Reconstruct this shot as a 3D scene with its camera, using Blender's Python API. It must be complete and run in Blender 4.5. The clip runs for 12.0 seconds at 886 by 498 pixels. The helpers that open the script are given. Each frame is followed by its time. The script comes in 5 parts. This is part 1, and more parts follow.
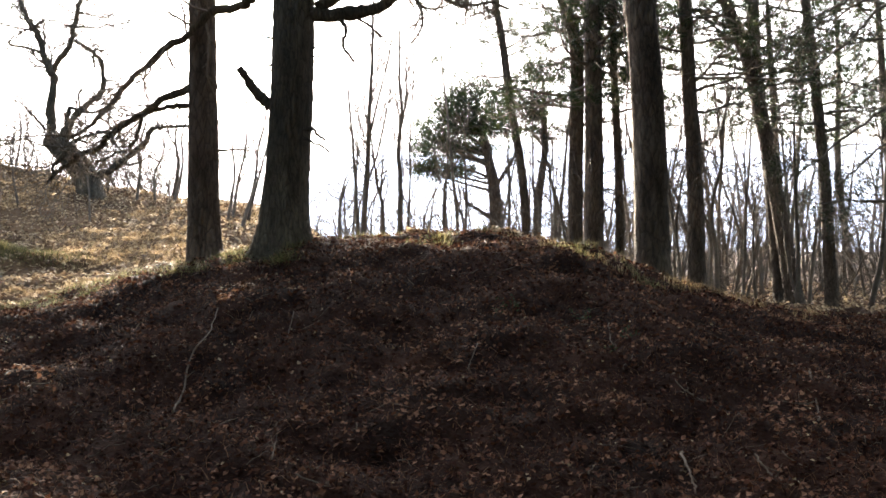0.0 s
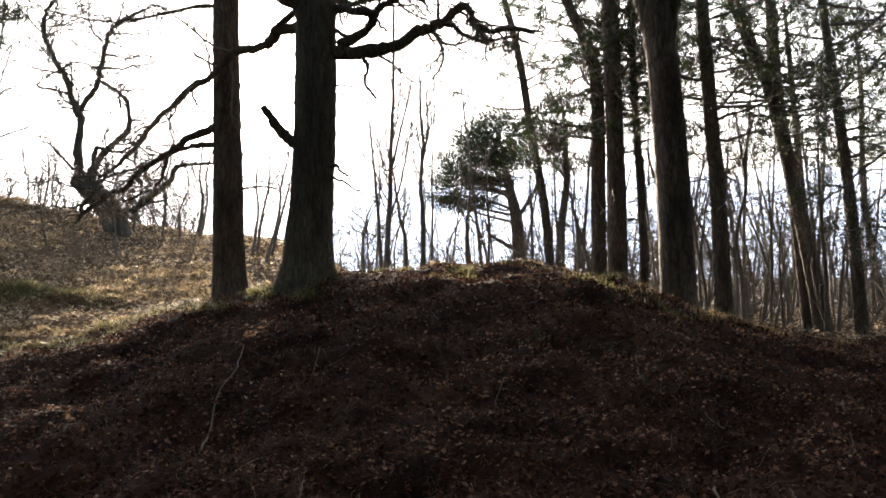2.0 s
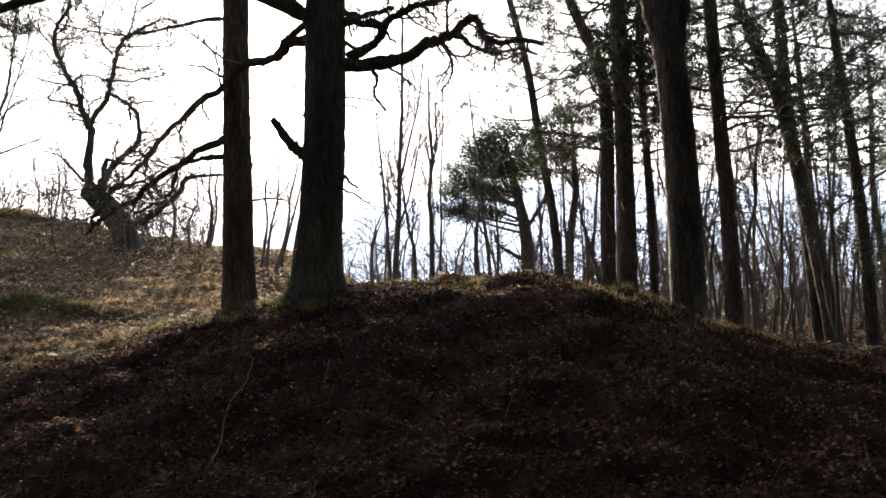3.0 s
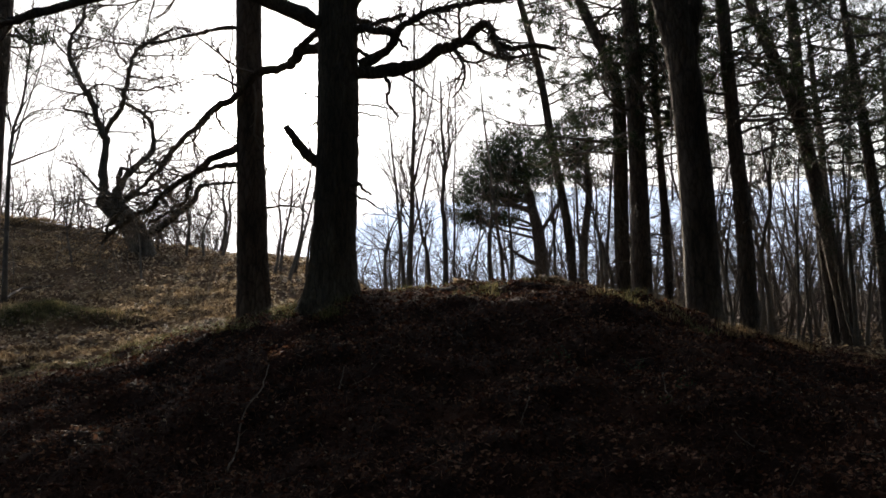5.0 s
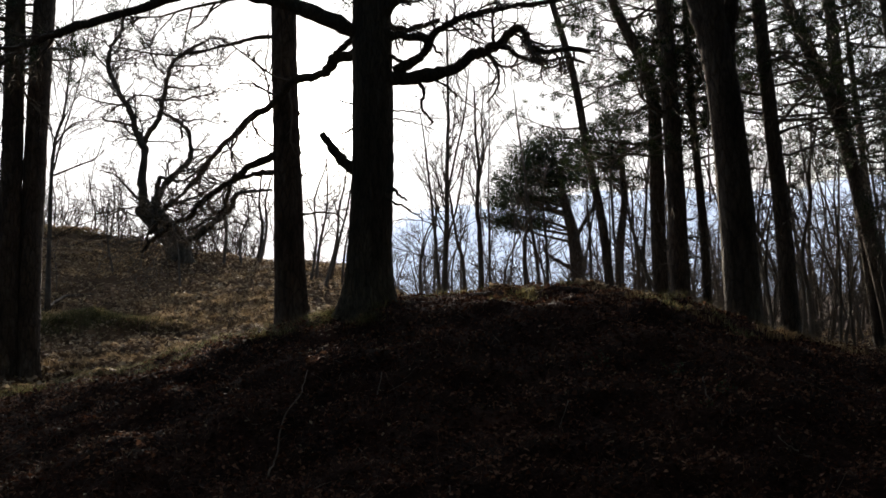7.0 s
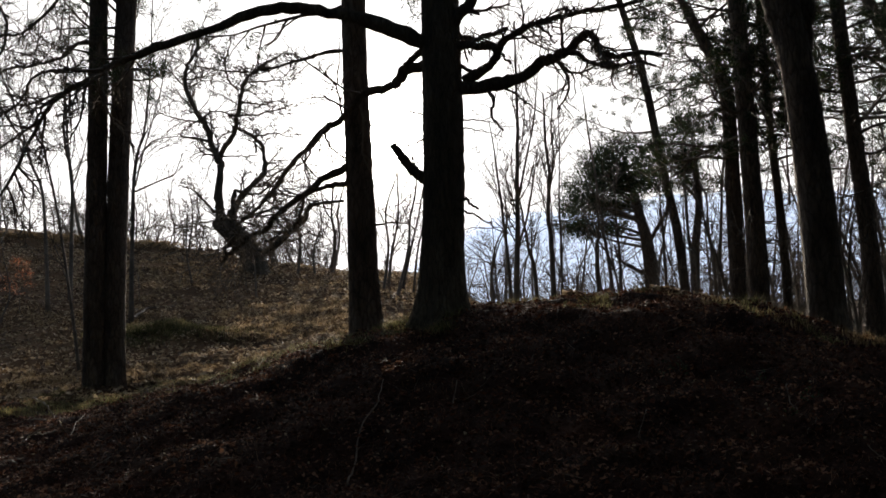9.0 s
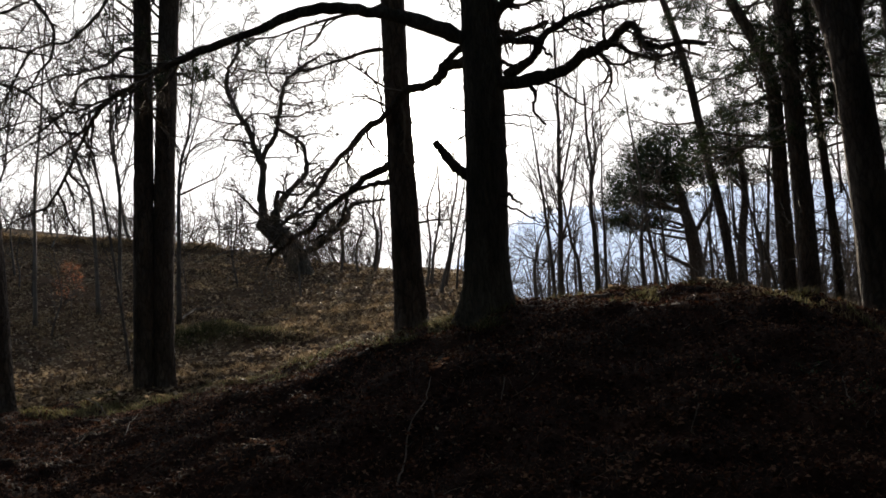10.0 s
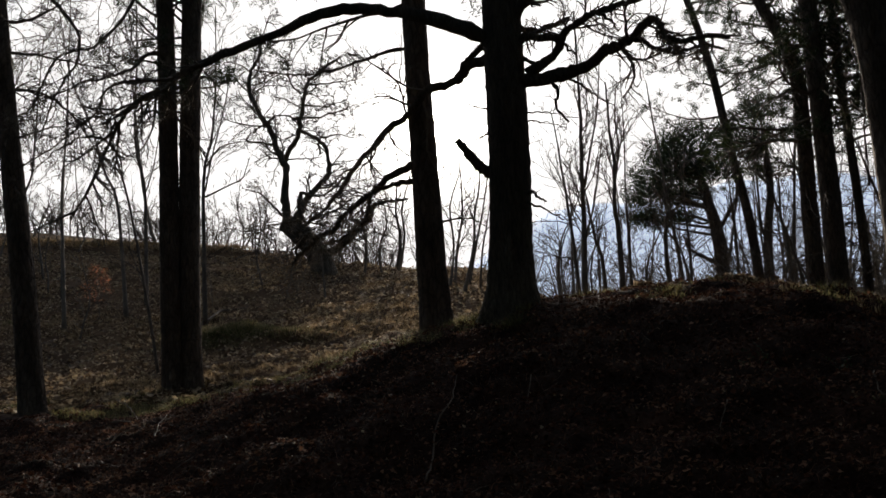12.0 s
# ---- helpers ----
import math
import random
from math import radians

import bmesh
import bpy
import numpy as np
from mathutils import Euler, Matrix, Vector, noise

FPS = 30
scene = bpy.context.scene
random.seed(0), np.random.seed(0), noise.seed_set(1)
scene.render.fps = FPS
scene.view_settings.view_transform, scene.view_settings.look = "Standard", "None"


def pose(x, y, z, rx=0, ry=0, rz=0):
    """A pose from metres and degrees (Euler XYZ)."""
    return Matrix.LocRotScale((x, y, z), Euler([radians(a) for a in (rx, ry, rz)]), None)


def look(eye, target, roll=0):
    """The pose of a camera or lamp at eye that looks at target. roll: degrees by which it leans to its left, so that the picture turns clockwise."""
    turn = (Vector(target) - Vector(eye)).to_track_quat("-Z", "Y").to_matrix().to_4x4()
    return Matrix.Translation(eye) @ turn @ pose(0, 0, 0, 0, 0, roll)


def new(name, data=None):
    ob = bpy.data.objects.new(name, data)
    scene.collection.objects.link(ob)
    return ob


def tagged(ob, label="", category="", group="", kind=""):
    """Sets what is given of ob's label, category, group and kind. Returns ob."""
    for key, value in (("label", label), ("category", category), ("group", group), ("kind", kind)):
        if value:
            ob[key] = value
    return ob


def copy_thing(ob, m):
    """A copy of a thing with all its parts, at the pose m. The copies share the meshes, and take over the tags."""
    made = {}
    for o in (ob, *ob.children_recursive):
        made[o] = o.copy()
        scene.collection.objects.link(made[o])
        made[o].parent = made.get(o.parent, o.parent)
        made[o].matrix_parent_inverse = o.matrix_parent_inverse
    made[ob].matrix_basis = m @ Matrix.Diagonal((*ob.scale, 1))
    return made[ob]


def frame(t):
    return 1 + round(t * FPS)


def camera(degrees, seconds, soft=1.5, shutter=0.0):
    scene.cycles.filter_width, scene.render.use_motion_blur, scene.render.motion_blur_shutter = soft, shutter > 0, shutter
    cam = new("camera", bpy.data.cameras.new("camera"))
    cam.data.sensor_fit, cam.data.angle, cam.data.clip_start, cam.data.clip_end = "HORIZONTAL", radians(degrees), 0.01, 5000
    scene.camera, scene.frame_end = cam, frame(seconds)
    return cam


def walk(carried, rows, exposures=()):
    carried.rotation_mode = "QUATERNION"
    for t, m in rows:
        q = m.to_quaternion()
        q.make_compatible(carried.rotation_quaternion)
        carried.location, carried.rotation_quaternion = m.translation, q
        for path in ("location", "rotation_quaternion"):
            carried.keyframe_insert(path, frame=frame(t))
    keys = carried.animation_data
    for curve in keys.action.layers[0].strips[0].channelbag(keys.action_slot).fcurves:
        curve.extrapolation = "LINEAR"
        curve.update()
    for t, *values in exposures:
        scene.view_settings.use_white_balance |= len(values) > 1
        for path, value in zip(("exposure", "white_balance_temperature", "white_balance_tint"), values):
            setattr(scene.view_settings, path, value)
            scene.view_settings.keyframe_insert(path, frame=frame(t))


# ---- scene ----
cam = camera(53.5, 12.0, soft=1.6)
# seconds, eye x y z, yaw to the left, pitch up, roll
ROWS = [
    (0.0, 0.000, 0.000, 1.550, 0.000, 0.000, 0.000),
    (0.5, 0.005, -0.011, 1.563, -0.082, 0.712, 0.148),
    (1.0, -0.003, -0.012, 1.569, 0.473, 1.105, -0.177),
    (1.5, -0.010, -0.006, 1.564, 1.560, 1.138, -0.967),
    (2.0, -0.013, 0.001, 1.577, 1.466, 2.072, -0.870),
    (2.5, -0.014, -0.007, 1.587, 1.753, 2.742, -0.853),
    (3.0, -0.027, 0.010, 1.588, 2.002, 2.772, -0.962),
    (3.5, -0.028, 0.009, 1.592, 2.265, 3.099, -1.090),
    (5.5, -0.036, 0.011, 1.593, 2.928, 3.203, -1.370),
    (6.0, -0.028, 0.002, 1.599, 2.954, 3.342, -1.496),
    (6.5, -0.038, 0.002, 1.600, 3.548, 3.494, -1.632),
    (7.0, -0.051, 0.003, 1.593, 5.094, 3.539, -1.772),
    (9.0, -0.072, -0.018, 1.600, 9.669, 4.223, -2.410),
    (9.5, -0.078, -0.016, 1.601, 11.019, 4.161, -2.836),
    (10.0, -0.112, -0.002, 1.600, 12.373, 4.158, -3.316),
    (10.5, -0.117, -0.016, 1.599, 13.331, 4.135, -3.580),
    (11.0, -0.111, -0.015, 1.591, 13.925, 4.151, -3.665),
    (11.5, -0.119, -0.017, 1.591, 13.974, 4.109, -3.844),
    (12.0, -0.128, -0.013, 1.594, 13.859, 4.194, -3.937),
]


def gaze(x, y, z, yaw, pitch, roll):
    a, b = radians(yaw), radians(pitch)
    return look((x, y, z), (x - math.sin(a) * math.cos(b), y + math.cos(a) * math.cos(b), z + math.sin(b)), roll)


EXPOSURES = [(0.0, 2.75, 6900, 12), (1.0, 2.5, 6900, 12), (2.0, 2.1, 6900, 12), (3.0, 1.53, 6800, 12), (3.7, 1.15, 6750, 12), (5.3, 0.45, 6700, 12), (7.0, 0.2, 6700, 12), (9.0, 0.2, 6700, 12), (10.0, 0.12, 6700, 12), (12.0, -0.2, 6700, 12)]
walk(cam, [(r[0], gaze(*r[1:])) for r in ROWS], EXPOSURES)

# ---- light: low winter sun ahead, hazy bright sky ----
SUN_AZ, SUN_EL = -13.6, 11.7
to_sun = Vector((math.sin(radians(SUN_AZ)) * math.cos(radians(SUN_EL)), math.cos(radians(SUN_AZ)) * math.cos(radians(SUN_EL)), math.sin(radians(SUN_EL))))
sun = new("sun", bpy.data.lights.new("sun", "SUN"))
sun.data.energy, sun.data.angle, sun.data.color = 5.0, radians(0.6), (1.0, 0.9, 0.74)
sun.matrix_world = look((0, 0, 60), Vector((0, 0, 60)) - to_sun)

world = bpy.data.worlds.new("sky")
scene.world = world
world.use_nodes = True
wt = world.node_tree
wt.nodes.clear()
w_out = wt.nodes.new("ShaderNodeOutputWorld")
w_bg = wt.nodes.new("ShaderNodeBackground")
w_sky = wt.nodes.new("ShaderNodeTexSky")
w_sky.sky_type, w_sky.sun_disc = "NISHITA", False
w_sky.sun_elevation, w_sky.sun_rotation = radians(SUN_EL), radians(SUN_AZ)
w_sky.air_density, w_sky.dust_density, w_sky.ozone_density = 1.0, 1.5, 2.0
w_bg.inputs["Strength"].default_value = 0.075
# misty aureole round the sun
w_co = wt.nodes.new("ShaderNodeTexCoord")
w_dot = wt.nodes.new("ShaderNodeVectorMath")
w_dot.operation = "DOT_PRODUCT"
w_dot.inputs[1].default_value = to_sun
w_max = wt.nodes.new("ShaderNodeMath")
w_max.operation, w_max.inputs[1].default_value = "MAXIMUM", 0.0


def lobe(power, gain):
    p = wt.nodes.new("ShaderNodeMath")
    p.operation, p.inputs[1].default_value = "POWER", power
    wt.links.new(w_max.outputs[0], p.inputs[0])
    g = wt.nodes.new("ShaderNodeMath")
    g.operation, g.inputs[1].default_value = "MULTIPLY", gain
    wt.links.new(p.outputs[0], g.inputs[0])
    return g


wt.links.new(w_co.outputs["Generated"], w_dot.inputs[0])
wt.links.new(w_dot.outputs["Value"], w_max.inputs[0])
l_a, l_b, l_c = lobe(3.5, 18.0), lobe(500, 70.0), lobe(3500, 900.0)
s_b = wt.nodes.new("ShaderNodeMath")
wt.links.new(l_b.outputs[0], s_b.inputs[0])
wt.links.new(l_c.outputs[0], s_b.inputs[1])


def tinted(value, colour):
    n = wt.nodes.new("ShaderNodeVectorMath")
    n.operation = "SCALE"
    n.inputs[0].default_value = colour
    wt.links.new(value, n.inputs["Scale"])
    return n


def vector(op, p, q):
    n = wt.nodes.new("ShaderNodeVectorMath")
    n.operation = op
    wt.links.new(p, n.inputs[0])
    if isinstance(q, tuple):
        n.inputs[1].default_value = q
    else:
        wt.links.new(q, n.inputs[1])
    return n


# thin cloud evens out the bright side of the sky
veil = vector("ADD", w_sky.outputs[0], tinted(l_a.outputs[0], (1.0, 0.99, 0.98)).outputs[0])
veil = vector("MINIMUM", veil.outputs[0], (18.0, 18.0, 18.0))
w_add = vector("ADD", veil.outputs[0], tinted(s_b.outputs[0], (1.0, 0.97, 0.9)).outputs[0])
wt.links.new(w_add.outputs[0], w_bg.inputs["Color"])
wt.links.new(w_bg.outputs[0], w_out.inputs[0])


# ---- materials ----
def material(name, colours, scale=6.0, rough=0.85, bump=0.4, bump_scale=30.0, stretch=(1, 1, 1), island=0.0, objects=0.0, translucent=0.0, spec=0.3, distance=0.02, fissures=0.0):
    """Noise-mixed colours at two scales with relief; islands or objects may differ in brightness."""
    m = bpy.data.materials.new(name)
    m.use_nodes = True
    t = m.node_tree
    b = t.nodes["Principled BSDF"]
    b.inputs["Roughness"].default_value, b.inputs["Specular IOR Level"].default_value = rough, spec
    co = t.nodes.new("ShaderNodeTexCoord")
    mp = t.nodes.new("ShaderNodeMapping")
    mp.inputs["Scale"].default_value = stretch
    t.links.new(co.outputs["Object"], mp.inputs[0])
    n1 = t.nodes.new("ShaderNodeTexNoise")
    n1.inputs["Scale"].default_value, n1.inputs["Detail"].default_value, n1.inputs["Roughness"].default_value = scale, 8, 0.65
    n2 = t.nodes.new("ShaderNodeTexNoise")
    n2.inputs["Scale"].default_value, n2.inputs["Detail"].default_value = bump_scale, 6
    t.links.new(mp.outputs[0], n1.inputs["Vector"])
    t.links.new(mp.outputs[0], n2.inputs["Vector"])
    ramp = t.nodes.new("ShaderNodeValToRGB")
    el = ramp.color_ramp.elements
    el[0].position, el[1].position = 0.3, 0.72
    el[0].color, el[1].color = (*colours[0], 1), (*colours[-1], 1)
    for i, c in enumerate(colours[1:-1]):
        e = el.new(0.3 + 0.42 * (i + 1) / (len(colours) - 1))
        e.color = (*c, 1)
    value = n1.outputs["Fac"]
    if island or objects:
        src = t.nodes.new("ShaderNodeNewGeometry") if island else t.nodes.new("ShaderNodeObjectInfo")
        mx = t.nodes.new("ShaderNodeMath")
        mx.operation = "MULTIPLY_ADD"
        t.links.new(src.outputs["Random Per Island"] if island else src.outputs["Random"], mx.inputs[0])
        mx.inputs[1].default_value = (island or objects)
        sub = t.nodes.new("ShaderNodeMath")
        sub.operation, sub.inputs[1].default_value = "SUBTRACT", 0.5 * (island or objects)
        t.links.new(value, sub.inputs[0])
        t.links.new(sub.outputs[0], mx.inputs[2])
        value = mx.outputs[0]
    t.links.new(value, ramp.inputs[0])
    fine = t.nodes.new("ShaderNodeMixRGB")
    fine.blend_type, fine.inputs[0].default_value = "OVERLAY", 0.5
    t.links.new(ramp.outputs[0], fine.inputs[1])
    t.links.new(n2.outputs["Fac"], fine.inputs[2])
    t.links.new(fine.outputs[0], b.inputs["Base Color"])
    relief = n2.outputs["Fac"]
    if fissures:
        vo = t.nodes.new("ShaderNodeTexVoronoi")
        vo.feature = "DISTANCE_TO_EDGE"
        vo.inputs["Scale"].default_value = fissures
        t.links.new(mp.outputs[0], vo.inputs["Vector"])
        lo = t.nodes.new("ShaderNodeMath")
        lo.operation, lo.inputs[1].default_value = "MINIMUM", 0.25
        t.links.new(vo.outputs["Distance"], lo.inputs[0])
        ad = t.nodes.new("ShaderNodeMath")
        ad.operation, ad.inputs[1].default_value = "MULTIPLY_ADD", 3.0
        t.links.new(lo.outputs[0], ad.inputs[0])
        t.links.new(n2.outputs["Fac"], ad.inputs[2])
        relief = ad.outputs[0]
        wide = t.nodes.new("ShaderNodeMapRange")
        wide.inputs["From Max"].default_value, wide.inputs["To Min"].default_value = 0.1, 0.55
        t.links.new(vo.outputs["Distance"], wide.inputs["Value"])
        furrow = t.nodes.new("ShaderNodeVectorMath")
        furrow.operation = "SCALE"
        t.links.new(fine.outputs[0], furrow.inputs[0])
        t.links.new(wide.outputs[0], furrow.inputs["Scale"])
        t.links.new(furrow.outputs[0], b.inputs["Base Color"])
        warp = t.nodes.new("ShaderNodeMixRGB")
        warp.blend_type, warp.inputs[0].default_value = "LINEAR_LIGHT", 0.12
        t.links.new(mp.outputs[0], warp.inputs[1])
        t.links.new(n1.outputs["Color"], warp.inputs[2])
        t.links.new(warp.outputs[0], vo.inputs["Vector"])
    bp = t.nodes.new("ShaderNodeBump")
    bp.inputs["Strength"].default_value, bp.inputs["Distance"].default_value = bump, distance
    t.links.new(relief, bp.inputs["Height"])
    t.links.new(bp.outputs[0], b.inputs["Normal"])
    if translucent:
        tr = t.nodes.new("ShaderNodeBsdfTranslucent")
        t.links.new(fine.outputs[0], tr.inputs[0])
        ms = t.nodes.new("ShaderNodeMixShader")
        ms.inputs[0].default_value = translucent
        t.links.new(b.outputs[0], ms.inputs[1])
        t.links.new(tr.outputs[0], ms.inputs[2])
        t.links.new(ms.outputs[0], t.nodes["Material Output"].inputs[0])
    return m


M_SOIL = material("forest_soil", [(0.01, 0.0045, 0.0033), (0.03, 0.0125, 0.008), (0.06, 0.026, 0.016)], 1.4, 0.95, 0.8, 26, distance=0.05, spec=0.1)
# beyond the mound the dry-leaf bed is painted paler, as if lit through mist
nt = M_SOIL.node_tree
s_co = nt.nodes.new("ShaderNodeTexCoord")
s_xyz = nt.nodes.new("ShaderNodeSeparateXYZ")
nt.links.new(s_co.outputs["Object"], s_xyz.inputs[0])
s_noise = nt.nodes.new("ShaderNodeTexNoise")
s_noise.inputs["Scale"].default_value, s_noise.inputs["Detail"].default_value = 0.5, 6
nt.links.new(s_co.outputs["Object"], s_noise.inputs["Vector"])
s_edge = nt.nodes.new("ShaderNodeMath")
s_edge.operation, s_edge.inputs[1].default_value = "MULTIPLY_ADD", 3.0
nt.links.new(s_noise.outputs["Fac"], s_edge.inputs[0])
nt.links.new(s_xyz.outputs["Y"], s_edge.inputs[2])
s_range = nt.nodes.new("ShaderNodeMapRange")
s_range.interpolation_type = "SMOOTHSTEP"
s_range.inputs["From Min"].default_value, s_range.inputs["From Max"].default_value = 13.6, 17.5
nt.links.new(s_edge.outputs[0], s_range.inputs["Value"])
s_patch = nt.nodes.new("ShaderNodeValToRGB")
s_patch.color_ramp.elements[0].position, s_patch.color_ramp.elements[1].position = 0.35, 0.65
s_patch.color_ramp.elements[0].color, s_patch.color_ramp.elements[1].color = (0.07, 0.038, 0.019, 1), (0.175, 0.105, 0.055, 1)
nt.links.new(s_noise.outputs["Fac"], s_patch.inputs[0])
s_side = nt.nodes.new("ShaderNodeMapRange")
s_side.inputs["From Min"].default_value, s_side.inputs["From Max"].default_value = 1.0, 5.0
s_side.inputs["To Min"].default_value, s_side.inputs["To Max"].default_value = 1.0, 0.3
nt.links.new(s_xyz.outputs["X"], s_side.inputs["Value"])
s_bed_lit = nt.nodes.new("ShaderNodeMath")
s_bed_lit.operation = "MULTIPLY"
nt.links.new(s_range.outputs[0], s_bed_lit.inputs[0])
nt.links.new(s_side.outputs[0], s_bed_lit.inputs[1])
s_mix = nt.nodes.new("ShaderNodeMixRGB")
nt.links.new(s_bed_lit.outputs[0], s_mix.inputs[0])
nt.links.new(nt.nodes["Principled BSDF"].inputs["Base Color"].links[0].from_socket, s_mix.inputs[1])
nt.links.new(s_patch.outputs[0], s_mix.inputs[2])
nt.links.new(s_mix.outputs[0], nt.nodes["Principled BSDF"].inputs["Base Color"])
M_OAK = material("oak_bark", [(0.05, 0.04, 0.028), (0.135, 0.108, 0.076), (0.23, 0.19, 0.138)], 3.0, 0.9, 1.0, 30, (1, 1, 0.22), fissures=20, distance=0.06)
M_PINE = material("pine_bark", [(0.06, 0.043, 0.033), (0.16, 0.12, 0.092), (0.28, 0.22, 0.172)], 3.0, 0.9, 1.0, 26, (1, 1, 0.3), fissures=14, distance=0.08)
M_TWIG = material("grey_twig_bark", [(0.08, 0.065, 0.052), (0.22, 0.18, 0.145)], 4.0, 0.8, 0.3, 30, objects=0.3)
M_STICK = material("dead_stick", [(0.07, 0.048, 0.034), (0.19, 0.14, 0.1)], 8.0, 0.8, 0.3, 40)
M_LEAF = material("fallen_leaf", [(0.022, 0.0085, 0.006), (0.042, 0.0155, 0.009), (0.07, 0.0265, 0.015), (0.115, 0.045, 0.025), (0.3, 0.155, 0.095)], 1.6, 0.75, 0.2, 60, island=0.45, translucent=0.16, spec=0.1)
# dry-leaf colour lightened so the bank looks bright with misty light
M_DRY_LIT = material("dry_leaf_lit", [(0.08, 0.05, 0.03), (0.2, 0.13, 0.075), (0.34, 0.25, 0.15), (0.5, 0.38, 0.24)], 5.0, 0.6, 0.2, 60, island=0.7, translucent=0.4, spec=0.25)
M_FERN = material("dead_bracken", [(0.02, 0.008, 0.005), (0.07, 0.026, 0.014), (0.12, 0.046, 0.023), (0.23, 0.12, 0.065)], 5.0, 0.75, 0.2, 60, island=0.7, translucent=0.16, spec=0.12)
M_GRASS = material("winter_grass", [(0.055, 0.058, 0.02), (0.145, 0.13, 0.05), (0.3, 0.25, 0.125)], 1.2, 0.6, 0.1, 40, island=0.5, translucent=0.55)
M_STRAW = material("straw_grass", [(0.13, 0.087, 0.041), (0.31, 0.21, 0.105), (0.5, 0.37, 0.22)], 0.8, 0.6, 0.1, 40, island=0.55, translucent=0.5)
M_NEEDLE = material("pine_needles", [(0.018, 0.03, 0.012), (0.04, 0.06, 0.022), (0.07, 0.085, 0.03)], 1.0, 0.55, 0.1, 40, island=0.5, translucent=0.15)
M_COPPER = material("copper_leaf", [(0.36, 0.12, 0.06), (0.6, 0.27, 0.15)], 3.0, 0.6, 0.1, 40, island=0.6, translucent=0.6)

# distant haze painted as a pale blue base colour and emission
m_far = bpy.data.materials.new("distance_haze_glow")
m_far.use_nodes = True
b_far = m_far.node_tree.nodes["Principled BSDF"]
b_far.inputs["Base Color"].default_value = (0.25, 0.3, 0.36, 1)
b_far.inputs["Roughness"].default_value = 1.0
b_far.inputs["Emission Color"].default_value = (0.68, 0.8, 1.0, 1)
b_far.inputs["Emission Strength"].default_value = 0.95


# ---- mesh tools ----
def grain(x, y, seed=0):
    """Smooth value noise, -1 to 1, on arrays."""
    xi, yi = np.floor(x).astype(np.int64), np.floor(y).astype(np.int64)
    fx, fy = x - xi, y - yi
    fx, fy = fx * fx * (3 - 2 * fx), fy * fy * (3 - 2 * fy)

    def corner(i, j):
        h = (i * 374761393 + j * 668265263 + seed * 974634777) & 0xFFFFFFFF
        h = ((h ^ (h >> 13)) * 1274126177) & 0xFFFFFFFF
        return ((h ^ (h >> 16)) & 0xFFFF) / 32767.5 - 1

    a = corner(xi, yi) * (1 - fx) + corner(xi + 1, yi) * fx
    b = corner(xi, yi + 1) * (1 - fx) + corner(xi + 1, yi + 1) * fx
    return a * (1 - fy) + b * fy


def step(a, b, x):
    q = np.clip((x - a) / (b - a), 0, 1)
    return q * q * (3 - 2 * q)


def height(x, y):
    """The ground: a mound across the way, a hollow and a rising bank beyond it on one side, level wood on the other."""
    x, y = np.asarray(x, float), np.asarray(y, float)
    u = (x - 0.3) / np.where(x < 0.3, 5.0, 3.05)
    mound = np.exp(-np.abs(u) ** 2.6) * step(4.0, 12.3, y) ** 1.15 * (1 - step(13.2, 20, y))
    low = (0.56 - 0.2 * (1 - step(-8.5, -3.5, x))) * step(3, 11, y) - 0.36 * step(12, 20, y) + 0.2 * (1 - step(-8.5, -3.5, x)) * step(12, 16, y)
    rise = 0.14 * np.clip(y - 14.5, 0, 26) / (1 + np.exp(np.clip((x + 0.14 * y) / 1.1, -40, 40))) + 0.175 * np.clip(-x - 12, 0, 22) * step(14, 34, y)
    tussock = sum(a * np.exp(-((x - p) ** 2 + (y - q) ** 2) / w) for p, q, a, w in ((-11.4, 21.7, 0.3, 1.0), (-10.2, 21.4, 0.22, 0.8), (-12.5, 21.9, 0.2, 0.6), (-8.6, 18.6, 0.15, 0.5)))
    lip = 0.3 * np.exp(-((0.809 * (y - 36.44) - 0.588 * (x + 25.87)) / 0.7) ** 2) * (1 - step(-20, -16, x))
    near = 1 - step(60, 120, np.hypot(x, y))
    bumps = 0.07 * grain(x * 0.9, y * 0.9, 1) + 0.07 * grain(x * 2.3, y * 2.3, 2) + 0.048 * grain(x * 5.5, y * 5.5, 3) + 0.02 * grain(x * 17, y * 17, 4)
    return low + 1.17 * mound + rise + tussock + lip + bumps * near


def ground_z(x, y):
    return float(height(np.array([x]), np.array([y]))[0])


def mesh_of(name, verts, faces, mat, smooth=True):
    """One mesh from an array of corners and an array (or list of arrays) of faces."""
    me = bpy.data.meshes.new(name)
    verts = np.asarray(verts, np.float32)
    groups = [np.asarray(f, np.int32) for f in (faces if isinstance(faces, list) else [faces]) if len(f)]
    loops = np.concatenate([g.ravel() for g in groups])
    sizes = np.concatenate([np.full(len(g), g.shape[1], np.int32) for g in groups])
    me.vertices.add(len(verts))
    me.vertices.foreach_set("co", verts.ravel())
    me.loops.add(len(loops))
    me.loops.foreach_set("vertex_index", loops)
    me.polygons.add(len(sizes))
    me.polygons.foreach_set("loop_start", np.concatenate([[0], np.cumsum(sizes)[:-1]]).astype(np.int32))
    me.polygons.foreach_set("use_smooth", np.full(len(sizes), smooth, bool))
    me.update(calc_edges=True)
    me.validate()
    me.materials.append(mat)
    return me


def part(name, me, parent, label="", kind=""):
    ob = new(name, me)
    ob.parent = parent
    return tagged(ob, label=label, kind=kind)


def thing(name, at, label, category, group="", kind=""):
    ob = new(name)
    ob.location = at
    ob.empty_display_size = 0.2
    return tagged(ob, label, category, group, kind)


